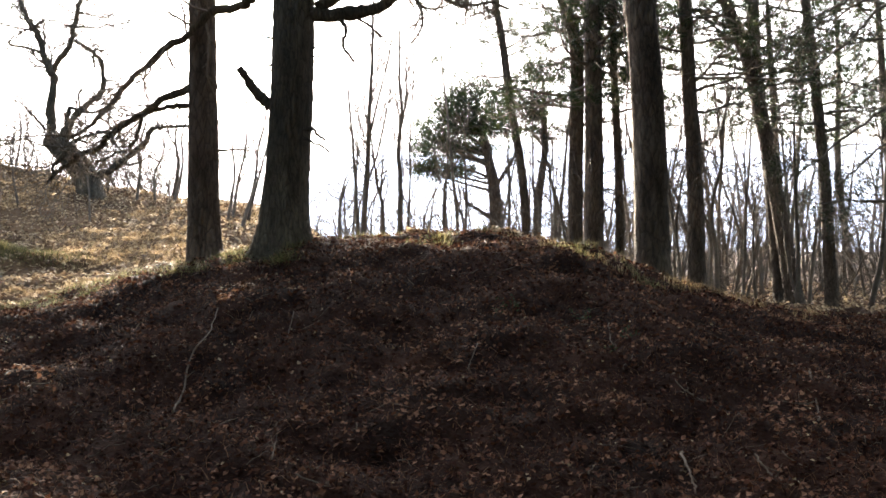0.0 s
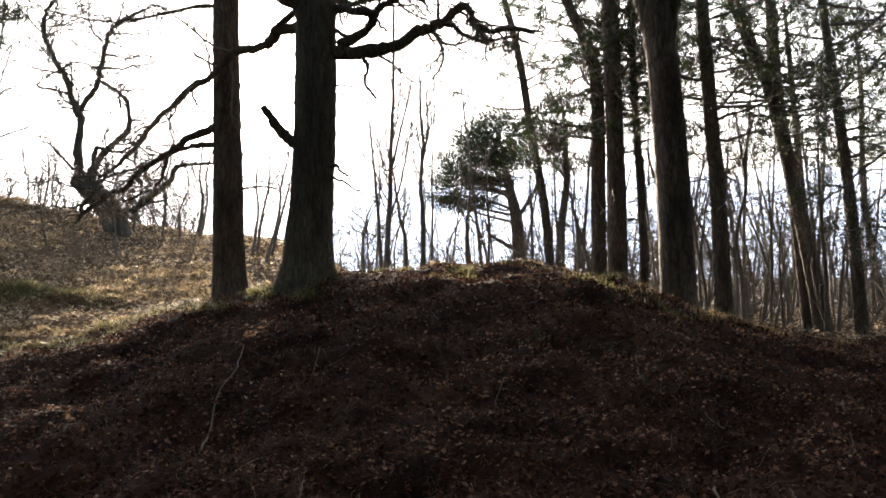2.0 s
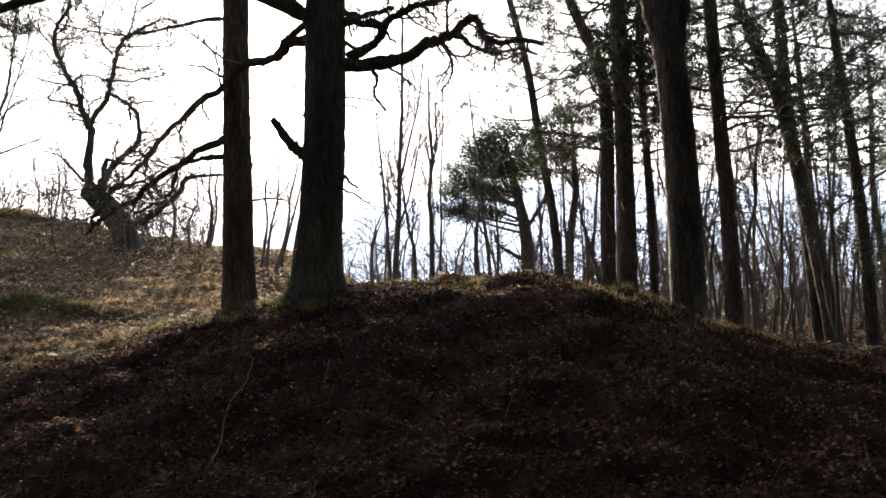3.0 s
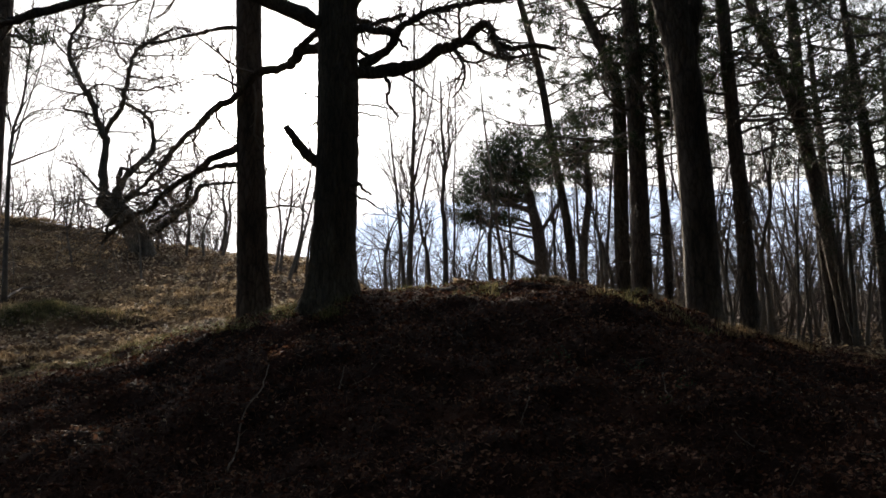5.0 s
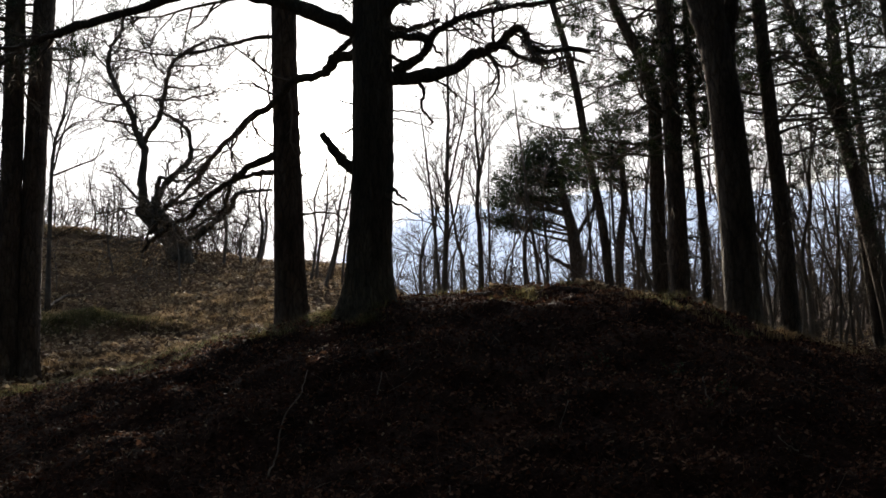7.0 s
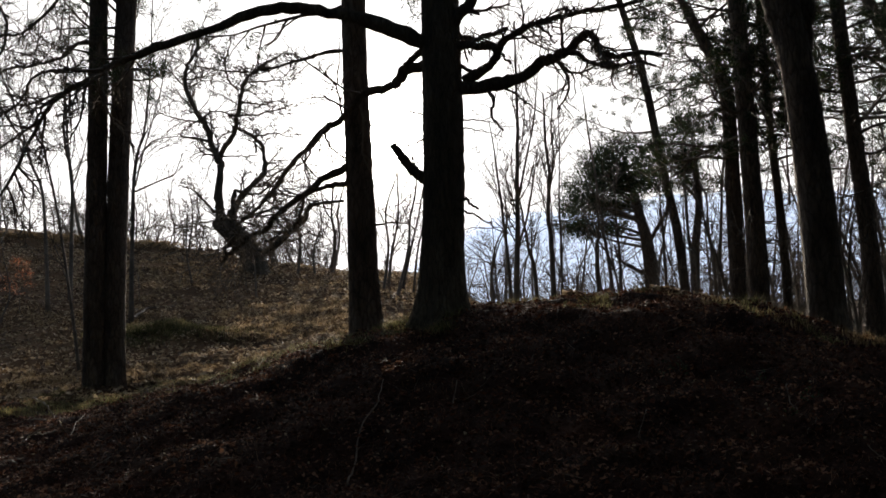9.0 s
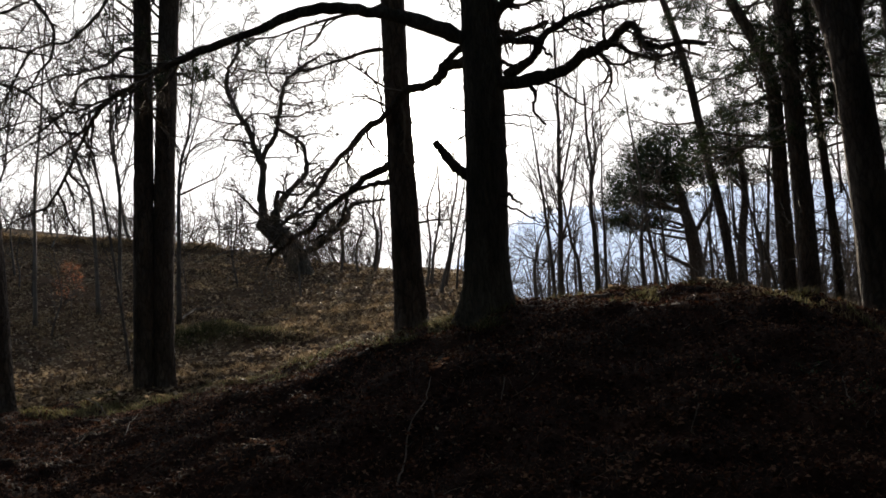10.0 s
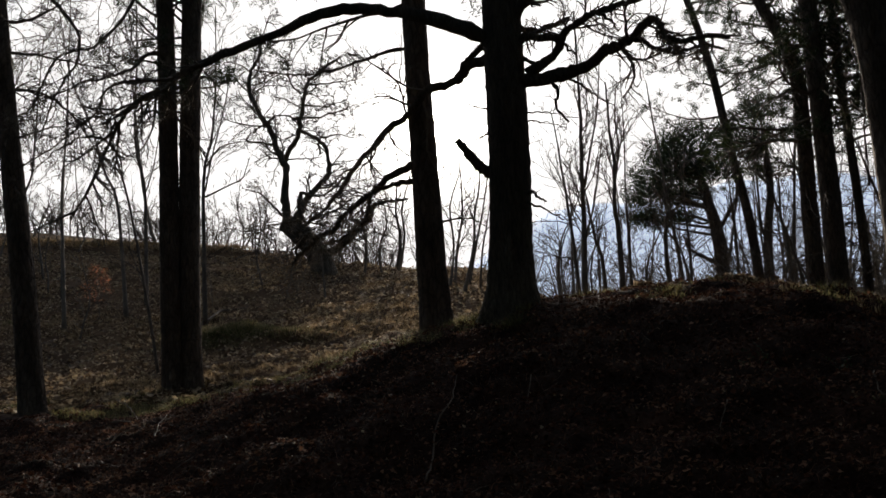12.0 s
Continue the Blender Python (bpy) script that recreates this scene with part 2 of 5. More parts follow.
def smooth_path(points, n):
    """Catmull-Rom through the points, n samples."""
    p = np.asarray(points, float)
    if len(p) < 3:
        return p[0] + (p[-1] - p[0]) * np.linspace(0, 1, n)[:, None]
    q = np.vstack([2 * p[0] - p[1], p, 2 * p[-1] - p[-2]])
    s = np.linspace(0, len(p) - 1 - 1e-6, n)
    i = s.astype(int)
    f = (s - i)[:, None]
    a, b, c, d = q[i], q[i + 1], q[i + 2], q[i + 3]
    return 0.5 * (2 * b + (c - a) * f + (2 * a - 5 * b + 4 * c - d) * f * f + (3 * b - a - 3 * c + d) * f ** 3)


class Tubes:
    """Gathers tapered tubes into one mesh."""

    def __init__(self):
        self.v, self.f, self.t, self.n = [], [], [], 0

    def add(self, path, radii, sides=5, flute=None):
        path, radii = np.asarray(path, float), np.asarray(radii, float)
        tan = np.gradient(path, axis=0)
        tan /= np.linalg.norm(tan, axis=1, keepdims=True) + 1e-9
        mean = tan.mean(0)
        ref = np.array([1.0, 0.13, 0.0]) if abs(mean[2]) > 0.6 * np.linalg.norm(mean) else np.array([0.0, 0.05, 1.0])
        u = np.cross(tan, ref)
        u /= np.linalg.norm(u, axis=1, keepdims=True) + 1e-9
        w = np.cross(tan, u)
        a = np.arange(sides) * 2 * np.pi / sides
        rr = radii[:, None] * np.ones(sides)
        if flute is not None:
            rr = rr * flute(a, len(path))
        ring = path[:, None] + rr[..., None] * (np.cos(a)[None, :, None] * u[:, None] + np.sin(a)[None, :, None] * w[:, None])
        k = len(path)
        self.v.append(ring.reshape(-1, 3))
        i, j = np.meshgrid(np.arange(k - 1), np.arange(sides), indexing="ij")
        jn = (j + 1) % sides
        self.f.append((self.n + np.stack([i * sides + j, i * sides + jn, (i + 1) * sides + jn, (i + 1) * sides + j], -1)).reshape(-1, 4))
        for base, turn in ((0, -1), ((k - 1) * sides, 1)):
            o = np.arange(sides)[::turn]
            self.t.append(self.n + base + np.stack([np.zeros(sides - 2, int) + o[0], o[1:-1], o[2:]], -1))
        self.n += k * sides

    def mesh(self, name, mat, origin=(0, 0, 0)):
        return mesh_of(name, np.vstack(self.v) - np.asarray(origin), [np.vstack(self.f), np.vstack(self.t)], mat)


def bark_flute(rng, flare, lobes, ridge=0.05):
    """Root flare and an uneven trunk outline, ring by ring."""
    ph = rng.uniform(0, 6.3, 4)

    def f(a, k):
        s = np.linspace(0, 1, k)[:, None]
        h = np.exp(-s / flare[1])
        out = 1 + flare[0] * h * (1 + 0.45 * np.cos(lobes * a + ph[0])[None]) + ridge * np.sin(2 * a + ph[1] + 5 * s) + 0.5 * ridge * np.sin(5 * a + ph[2] - 9 * s)
        return out + rng.normal(0, 0.018, (k, len(a)))

    return f


def wander(rng, p, d, length, n, wob, lift=0.0):
    """A crooked path from p along d."""
    d = np.asarray(d, float) / np.linalg.norm(d)
    out, s = [np.asarray(p, float)], length / (n - 1)
    for _ in range(n - 1):
        d = d + rng.normal(0, wob, 3) + np.array([0, 0, lift])
        d /= np.linalg.norm(d)
        out.append(out[-1] + d * s)
    return np.array(out)


def side_dir(rng, t, spread, up=0.0):
    """A direction that leaves t at about the angle spread (radians)."""
    r = rng.normal(0, 1, 3)
    r -= t * (r @ t)
    r /= np.linalg.norm(r) + 1e-9
    d = t * math.cos(spread) + r * math.sin(spread) + np.array([0, 0, up])
    return d / np.linalg.norm(d)


def ramify(rng, tubes, path, r0, count, ratio, levels, wob=0.16, spread=0.8, up=0.1, first=0.25, ends=None, sides=3, length=None, fine=0.003):
    """Side twigs along a path, and twigs on those; ends gathers the tips."""
    total = np.linalg.norm(np.diff(path, axis=0), axis=1).sum() if length is None else length
    for i in range(count):
        s = first + (1 - first) * (i + rng.random()) / count
        k = min(int(s * (len(path) - 1)), len(path) - 2)
        p = path[k] + (path[k + 1] - path[k]) * (s * (len(path) - 1) - k)
        t = path[k + 1] - path[k]
        t = t / (np.linalg.norm(t) + 1e-9)
        ln = total * ratio * (1.15 - 0.6 * s) * rng.uniform(0.6, 1.3)
        r = max(r0 * (1 - 0.5 * s) * 0.62, fine)
        n = 6 if levels > 1 else 4
        q = wander(rng, p, side_dir(rng, t, spread * rng.uniform(0.6, 1.3), up), ln, n, wob, up * 0.3)
        tubes.add(q, np.linspace(r, max(r * 0.4, fine * 0.7), n), sides if levels < 2 else max(sides, 4))
        if levels > 1:
            ramify(rng, tubes, q, r, max(3, int(count * 0.55)), 0.5, levels - 1, wob, spread, up, 0.2, ends, 3, None, fine)
        elif ends is not None:
            ends.append((q[-1], q[-1] - q[-2]))
            ends.append((q[len(q) // 2], q[-1] - q[-2]))


def needles(rng, ends, per, size, width, mat, name, origin):
    """Tufts of needles round the twig ends."""
    p = np.array([e[0] for e in ends])
    d = np.array([e[1] for e in ends])
    d /= np.linalg.norm(d, axis=1, keepdims=True) + 1e-9
    p, d = np.repeat(p, per, 0), np.repeat(d, per, 0)
    n = len(p)
    v = d * 0.5 + rng.normal(0, 0.62, (n, 3)) + np.array([0, 0, 0.15])
    v /= np.linalg.norm(v, axis=1, keepdims=True)
    base = p + rng.normal(0, size * 0.45, (n, 3))
    ln = size * rng.uniform(0.6, 1.25, (n, 1))
    side = np.cross(v, rng.normal(0, 1, (n, 3)))
    side /= np.linalg.norm(side, axis=1, keepdims=True) + 1e-9
    tri = np.stack([base - side * width, base + side * width, base + v * ln], 1)
    return mesh_of(name, tri.reshape(-1, 3) - np.asarray(origin), np.arange(3 * n).reshape(-1, 3), mat, False)


# ---- ground ----
def axis(dense0, dense1, stepsize, lo, hi, grow=1.12):
    mid = np.arange(dense0, dense1, stepsize)
    up, s = [], stepsize
    while (up[-1] if up else dense1) < hi:
        s *= grow
        up.append((up[-1] if up else mid[-1]) + s)
    dn, s = [], stepsize
    while (dn[-1] if dn else dense0) > lo:
        s *= grow
        dn.append((dn[-1] if dn else mid[0]) - s)
    return np.concatenate([dn[::-1], mid, up])


gx, gy = axis(-10, 8, 0.095, -1500, 1500, 1.07), axis(4, 15, 0.095, -1500, 1500, 1.07)
X, Y = np.meshgrid(gx, gy)
Z = height(X, Y)
ii, jj = np.meshgrid(np.arange(len(gy) - 1), np.arange(len(gx) - 1), indexing="ij")
w_ = len(gx)
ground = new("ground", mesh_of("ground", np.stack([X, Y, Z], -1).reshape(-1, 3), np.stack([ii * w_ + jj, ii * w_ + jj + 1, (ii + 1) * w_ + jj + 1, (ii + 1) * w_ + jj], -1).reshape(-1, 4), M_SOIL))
tagged(ground, "dark brown woodland soil with leaf litter, a mound and a rising bank", "ground", kind="structure")

# far hillside beyond the wood, its haze put into colour and glow
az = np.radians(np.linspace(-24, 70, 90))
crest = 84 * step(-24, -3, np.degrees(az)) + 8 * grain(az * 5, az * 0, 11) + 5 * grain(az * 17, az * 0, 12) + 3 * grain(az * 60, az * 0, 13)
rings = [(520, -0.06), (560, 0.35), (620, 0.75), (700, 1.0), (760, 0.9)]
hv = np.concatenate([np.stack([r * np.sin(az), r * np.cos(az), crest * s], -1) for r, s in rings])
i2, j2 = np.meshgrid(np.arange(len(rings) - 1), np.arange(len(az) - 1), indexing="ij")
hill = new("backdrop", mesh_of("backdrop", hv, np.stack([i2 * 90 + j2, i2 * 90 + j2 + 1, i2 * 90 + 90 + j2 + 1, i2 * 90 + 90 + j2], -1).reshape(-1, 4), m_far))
tagged(hill, "hillside far behind the wood, its pale blue haze painted in as glow", "hill", kind="structure")


# ---- trees ----
def trunk_mesh(rng, path, r0, r1, mat, origin, flare=(0.55, 0.05), lobes=5, sides=22, ridge=0.05, spacing=0.14, tip=0.8):
    ln = np.linalg.norm(np.diff(np.asarray(path), axis=0), axis=1).sum()
    n = max(8, int(ln / spacing))
    p = smooth_path(path, n)
    tb = Tubes()
    r = np.linspace(0, 1, n)
    tb.add(p, (r0 + (r1 - r0) * r) * (1 - tip * np.clip((r - 0.72) / 0.28, 0, 1)), sides, bark_flute(rng, flare, lobes, ridge))
    return tb.mesh("trunk", mat, origin), p


def limb_on(rng, tree, points, r0, r1, mat, twigs=10, levels=2, ratio=0.3, spread=0.8, up=0.08, ends=None, first=0.25, name="limb", wob=0.2, fine=0.004, gnarl=0.011):
    """A limb along given bends, with its twigs as a part of the tree."""
    o = np.array(tree.location)
    p = smooth_path(points, max(8, 5 * len(points)))
    bend = rng.normal(0, 1, (len(p), 3))
    bend = np.cumsum(bend - bend.mean(0), axis=0) * np.sin(np.linspace(0, np.pi, len(p)))[:, None]
    p = p + gnarl * bend + rng.normal(0, gnarl * 0.5, p.shape) * (np.arange(len(p)) > 0)[:, None]
    tb = Tubes()
    s = np.linspace(0, 1, len(p))
    tb.add(p, (r0 + (r1 - r0) * s ** 0.8) * (1 + 0.09 * np.sin(s * 31 + r0 * 90) + rng.normal(0, 0.06, len(p))), 9)
    limb = part(name, tb.mesh(name, mat, o), tree)
    if twigs:
        tt = Tubes()
        ramify(rng, tt, p, r0 * 0.5, twigs, ratio, levels, wob, spread, up, first, ends, 3, None, fine)
        part("twig_spray", tt.mesh("twig_spray", M_TWIG, o), limb, kind="stuff")
    return p


def base_at(points, sink=0.2):
    x, y = points[0][0], points[0][1]
    return [(x, y, ground_z(x, y) - sink)] + list(points[1:])


# the oak on the mound
rng = np.random.default_rng(3)
oak_path = base_at([(-2.00, 11.00, 1.33), (-1.97, 11.00, 2.07), (-1.90, 11.00, 3.37), (-1.87, 11.00, 4.54), (-1.85, 11.00, 5.58), (-1.81, 11.00, 6.78), (-1.71, 11.00, 8.61), (-1.60, 11.00, 11.35)], 0.5)
oak = thing("oak_tree", oak_path[0], "old bare oak with a broken branch stub on the mound's crest", "tree")
me, oak_line = trunk_mesh(rng, oak_path, 0.29, 0.2, M_OAK, oak_path[0], (1.9, 0.048), 6, 30, 0.04, 0.07)
part("trunk", me, oak)
limb_on(rng, oak, [(-1.78, 11.00, 4.54), (-1.50, 10.95, 4.46), (-1.13, 10.90, 4.46), (-0.84, 10.85, 4.51), (-0.62, 10.80, 4.64), (-0.40, 10.75, 4.73), (-0.19, 10.70, 4.79), (-0.01, 10.65, 4.90), (0.09, 10.60, 4.84), (0.15, 10.55, 4.68), (0.32, 10.50, 4.58), (0.59, 10.45, 4.59), (0.85, 10.40, 4.52)], 0.1, 0.026, M_OAK, 16, 3, 0.2, 0.9, 0.0, wob=0.3, fine=0.003, first=0.3)
limb_on(rng, oak, [(-0.32, 10.70, 4.74), (-0.14, 10.65, 4.69), (-0.02, 10.60, 4.55), (0.28, 10.55, 4.51), (0.56, 10.50, 4.51), (0.79, 10.45, 4.40)], 0.035, 0.014, M_OAK, 10, 2, 0.26, 0.8, 0.0, wob=0.3, fine=0.003)
limb_on(rng, oak, [(-1.57, 11.00, 4.59), (-1.33, 10.93, 4.66), (-1.19, 10.86, 4.77), (-1.12, 10.79, 4.93), (-1.00, 10.72, 5.02), (-0.81, 10.65, 5.10), (-0.63, 10.58, 5.10), (-0.38, 10.51, 5.14), (-0.04, 10.44, 5.15), (0.43, 10.37, 5.14), (0.84, 10.30, 5.22)], 0.068, 0.022, M_OAK, 18, 3, 0.22, 0.9, 0.02, wob=0.3, fine=0.003)
limb_on(rng, oak, [(-1.77, 11.00, 4.99), (-1.55, 10.92, 4.97), (-1.31, 10.83, 4.93), (-1.08, 10.75, 4.90)], 0.062, 0.045, M_OAK, 8, 2, 0.4, 0.9, 0.0, wob=0.3, fine=0.004)
limb_on(rng, oak, [(-1.18, 10.80, 4.91), (-1.02, 10.75, 4.76), (-0.95, 10.70, 4.66)], 0.022, 0.012, M_OAK, 3, 1, 0.4)
limb_on(rng, oak, [(-1.66, 11.00, 4.80), (-1.52, 10.98, 4.71), (-1.42, 10.95, 4.59)], 0.03, 0.022, M_OAK, 0)
limb_on(rng, oak, [(-1.72, 11.00, 5.23), (-1.51, 11.13, 5.20), (-1.23, 11.27, 5.25), (-1.03, 11.40, 5.34)], 0.045, 0.03, M_OAK, 10, 3, 0.35, 0.9, 0.05, wob=0.3, fine=0.004)
limb_on(rng, oak, [(-0.63, 10.65, 5.12), (-0.52, 10.60, 5.02), (-0.46, 10.55, 4.90), (-0.39, 10.50, 4.80)], 0.026, 0.01, M_OAK, 6, 2, 0.4, 0.9, wob=0.3)
limb_on(rng, oak, [(-1.26, 10.90, 4.39), (-1.20, 10.80, 4.21), (-1.21, 10.70, 4.01), (-1.07, 10.60, 3.81)], 0.028, 0.014, M_OAK, 5, 2, 0.4, 0.9, wob=0.3)
limb_on(rng, oak, [(-1.06, 10.90, 4.41), (-0.81, 10.77, 4.21), (-0.65, 10.63, 4.03), (-0.50, 10.50, 3.92)], 0.018, 0.006, M_OAK, 6, 1, 0.3)
limb_on(rng, oak, [(-1.61, 10.80, 4.02), (-1.34, 10.67, 3.98), (-1.11, 10.53, 3.89), (-0.88, 10.40, 3.79)], 0.011, 0.004, M_OAK, 4, 1, 0.3)
limb_on(rng, oak, [(-1.62, 10.80, 3.93), (-1.37, 10.65, 3.84), (-1.08, 10.50, 3.70)], 0.012, 0.004, M_OAK, 4, 1, 0.3)
limb_on(rng, oak, [(-1.64, 10.80, 3.60), (-1.40, 10.70, 3.65)], 0.007, 0.003, M_OAK, 0)
limb_on(rng, oak, [(-1.89, 11.00, 4.95), (-2.15, 10.89, 5.14), (-2.61, 10.78, 5.35), (-3.15, 10.68, 5.52), (-3.68, 10.57, 5.61), (-4.22, 10.46, 5.50), (-4.87, 10.35, 5.28), (-5.37, 10.25, 5.14), (-5.98, 10.14, 4.94), (-6.36, 10.03, 4.76), (-6.63, 9.92, 4.54), (-6.80, 9.82, 4.22), (-7.03, 9.71, 3.63), (-7.32, 9.60, 3.09)], 0.11, 0.013, M_OAK, 18, 3, 0.17, 0.8, -0.04, first=0.55, wob=0.2)
limb_on(rng, oak, [(-1.93, 11.00, 4.87), (-2.17, 11.15, 4.85), (-2.38, 11.29, 4.87), (-2.48, 11.44, 4.78), (-2.62, 11.58, 4.71), (-2.85, 11.73, 4.70), (-3.10, 11.88, 4.69), (-3.45, 12.02, 4.46), (-3.82, 12.17, 4.30), (-4.19, 12.32, 4.06), (-4.53, 12.46, 3.83), (-4.81, 12.61, 3.56), (-5.11, 12.75, 3.34), (-5.43, 12.90, 3.20)], 0.085, 0.026, M_OAK, 18, 3, 0.26, 0.9, 0.0, first=0.45, wob=0.32, fine=0.003)
limb_on(rng, oak, [(-1.96, 11.00, 5.11), (-2.17, 11.10, 5.04), (-2.34, 11.20, 4.97), (-2.45, 11.30, 4.86)], 0.045, 0.035, M_OAK, 3, 2, 0.5, 0.9, wob=0.3)
limb_on(rng, oak, [(-2.12, 11.00, 4.17), (-2.50, 11.20, 4.35), (-2.92, 11.40, 4.48)], 0.012, 0.005, M_OAK, 4, 1, 0.3)
limb_on(rng, oak, [(-2.06, 11.00, 3.99), (-2.28, 11.20, 3.85), (-2.59, 11.40, 3.84)], 0.016, 0.006, M_OAK, 5, 1, 0.3)
limb_on(rng, oak, [(-2.00, 11.00, 3.26), (-2.16, 10.96, 3.36), (-2.26, 10.92, 3.45), (-2.38, 10.88, 3.59), (-2.46, 10.84, 3.70), (-2.51, 10.80, 3.78)], 0.09, 0.046, M_OAK, 0, name="broken_stub", gnarl=0.003)
limb_on(rng, oak, [(-1.70, 10.80, 3.02), (-1.54, 10.65, 2.95), (-1.41, 10.50, 2.86)], 0.03, 0.012, M_OAK, 2, 1, 0.4)
limb_on(rng, oak, [(-1.71, 10.80, 2.91), (-1.49, 10.67, 2.82), (-1.31, 10.53, 2.66), (-1.20, 10.40, 2.60)], 0.018, 0.006, M_OAK, 4, 1, 0.4)
limb_on(rng, oak, [(-1.84, 11.00, 5.13), (-1.62, 10.90, 5.37), (-1.30, 10.80, 5.65), (-0.71, 10.70, 5.95), (0.06, 10.60, 6.21)], 0.1, 0.03, M_OAK, 14, 3, 0.22)
limb_on(rng, oak, [(-1.87, 11.00, 5.74), (-2.22, 11.20, 6.25), (-2.86, 11.40, 6.83), (-3.88, 11.60, 7.33)], 0.1, 0.03, M_OAK, 12, 3, 0.22)
limb_on(rng, oak, [(-1.77, 11.00, 7.47), (-1.41, 11.27, 8.16), (-0.78, 11.53, 8.89), (-0.18, 11.80, 10.07)], 0.09, 0.025, M_OAK, 10, 2, 0.3)
limb_on(rng, oak, [(-1.74, 11.00, 8.23), (-2.08, 10.67, 8.79), (-2.42, 10.33, 9.26), (-2.72, 10.00, 9.99)], 0.08, 0.02, M_OAK, 10, 2, 0.3)
limb_on(rng, oak, [(-1.68, 11.00, 9.23), (-1.50, 11.40, 10.43), (-1.16, 11.80, 11.65), (-0.95, 12.20, 13.07)], 0.06, 0.015, M_OAK, 10, 2, 0.3)

limb_on(rng, oak, [(-6.12, 10.30, 4.95), (-6.34, 10.20, 4.91), (-6.61, 10.10, 4.91), (-6.89, 10.00, 4.86), (-7.02, 9.90, 4.63), (-7.16, 9.80, 4.41), (-7.59, 9.70, 4.07), (-8.12, 9.60, 3.83)], 0.03, 0.008, M_OAK, 16, 3, 0.2, 0.8, -0.03, wob=0.24)
limb_on(rng, oak, [(-6.61, 9.95, 4.54), (-6.73, 9.86, 4.40), (-6.84, 9.77, 4.13), (-7.07, 9.68, 4.16), (-7.47, 9.59, 4.01), (-7.78, 9.50, 3.75)], 0.022, 0.007, M_OAK, 12, 3, 0.22, 0.8, -0.04, wob=0.24)

# ---- pines with needles ----
def boughs(g, tree, line_, o, from_z, to_z, count, reach, per, size, width, dead=0, lean_side=None, droop=-0.02):
    """Boughs with needle tufts between two heights above the base, and dead snags below."""
    zs = line_[:, 2] - o[2]
    ends = []
    for i in range(count + dead):
        snag = i >= count
        z = g.uniform(1.2, from_z) if snag else from_z + (to_z - from_z) * (i + g.random()) / count
        k = int(np.clip(np.searchsorted(zs, z), 1, len(line_) - 1))
        a = g.uniform(0, 2 * np.pi) if lean_side is None else g.normal(lean_side, 1.0)
        d = np.array([math.cos(a), math.sin(a), g.uniform(-0.1, 0.35)])
        ln = (reach * g.uniform(0.25, 0.6)) if snag else reach * g.uniform(0.6, 1.15)
        q = wander(g, line_[k], d, ln, 8, 0.16, droop + 0.03)
        tb, rb = Tubes(), (0.012 if snag else 0.02 + 0.006 * ln)
        tb.add(q, np.linspace(rb, 0.005, 8), 5)
        mine = []
        ramify(g, tb, q, rb, 5 if snag else 7, 0.33, 1 if snag else 2, 0.2, 0.85, 0.04, 0.25, mine)
        bough = part("dead_branch" if snag else "bough", tb.mesh("bough", M_TWIG, o), tree)
        if not snag:
            ends += mine[::2]
    if ends:
        part("needles", needles(g, ends, per, size, width, M_NEEDLE, "needles", o), tree, "dark green needle tufts", "stuff")


def pine(label, points, r0, r1, from_z, to_z, count, reach, seed, per=19, size=0.085, width=0.005, lean_side=None, group="pines", dead=0, flare=(0.3, 0.04), droop=-0.02):
    """A pine: trunk, boughs with needle tufts between two heights above its base, and dead snags below."""
    g = np.random.default_rng(seed)
    pts = base_at(points)
    o = pts[0]
    tree = thing("pine_tree", o, label, "tree", group)
    me_, line_ = trunk_mesh(g, pts, r0, r1, M_PINE, o, flare, 4, 16, 0.035, 0.2)
    part("trunk", me_, tree)
    boughs(g, tree, line_, o, from_z, to_z, count, reach, per, size, width, dead, lean_side, droop)
    return tree


# slender pine beside the oak
pine_b = base_at([(-3.31, 12.30, 1.33), (-3.35, 12.30, 2.05), (-3.36, 12.30, 3.71), (-3.37, 12.30, 4.97), (-3.36, 12.30, 6.25), (-3.36, 12.30, 7.81), (-3.34, 12.30, 10.65)])
side_pine = thing("pine_tree", pine_b[0], "straight slender pine trunk beside the oak on the mound", "tree")
me, line = trunk_mesh(rng, pine_b, 0.205, 0.17, M_PINE, pine_b[0], (0.4, 0.12), 4, 20, 0.03)
part("trunk", me, side_pine)
boughs(np.random.default_rng(20), side_pine, line, pine_b[0], 5.0, 9.6, 30, 3.0, 22, 0.11, 0.007)
limb_on(rng, side_pine, [(-3.50, 12.30, 3.82), (-3.85, 12.12, 3.58), (-4.17, 11.93, 3.33), (-4.59, 11.75, 3.01), (-4.81, 11.57, 2.82), (-4.96, 11.38, 2.62), (-5.04, 11.20, 2.38)], 0.058, 0.022, M_OAK, 18, 3, 0.42, 0.85, -0.03, wob=0.3, gnarl=0.018)
limb_on(rng, side_pine, [(-3.49, 12.30, 3.57), (-3.78, 12.16, 3.52), (-4.09, 12.02, 3.37), (-4.23, 11.88, 3.04), (-4.41, 11.74, 2.84), (-4.58, 11.60, 2.68)], 0.045, 0.014, M_OAK, 14, 3, 0.36, wob=0.32, gnarl=0.02)
limb_on(rng, side_pine, [(-3.44, 12.30, 5.53), (-3.76, 12.22, 5.53), (-4.18, 12.14, 5.42), (-4.69, 12.06, 5.33), (-5.20, 11.98, 5.31), (-5.79, 11.90, 5.42)], 0.034, 0.009, M_OAK, 16, 3, 0.26, wob=0.24)
wisp = np.random.default_rng(91)
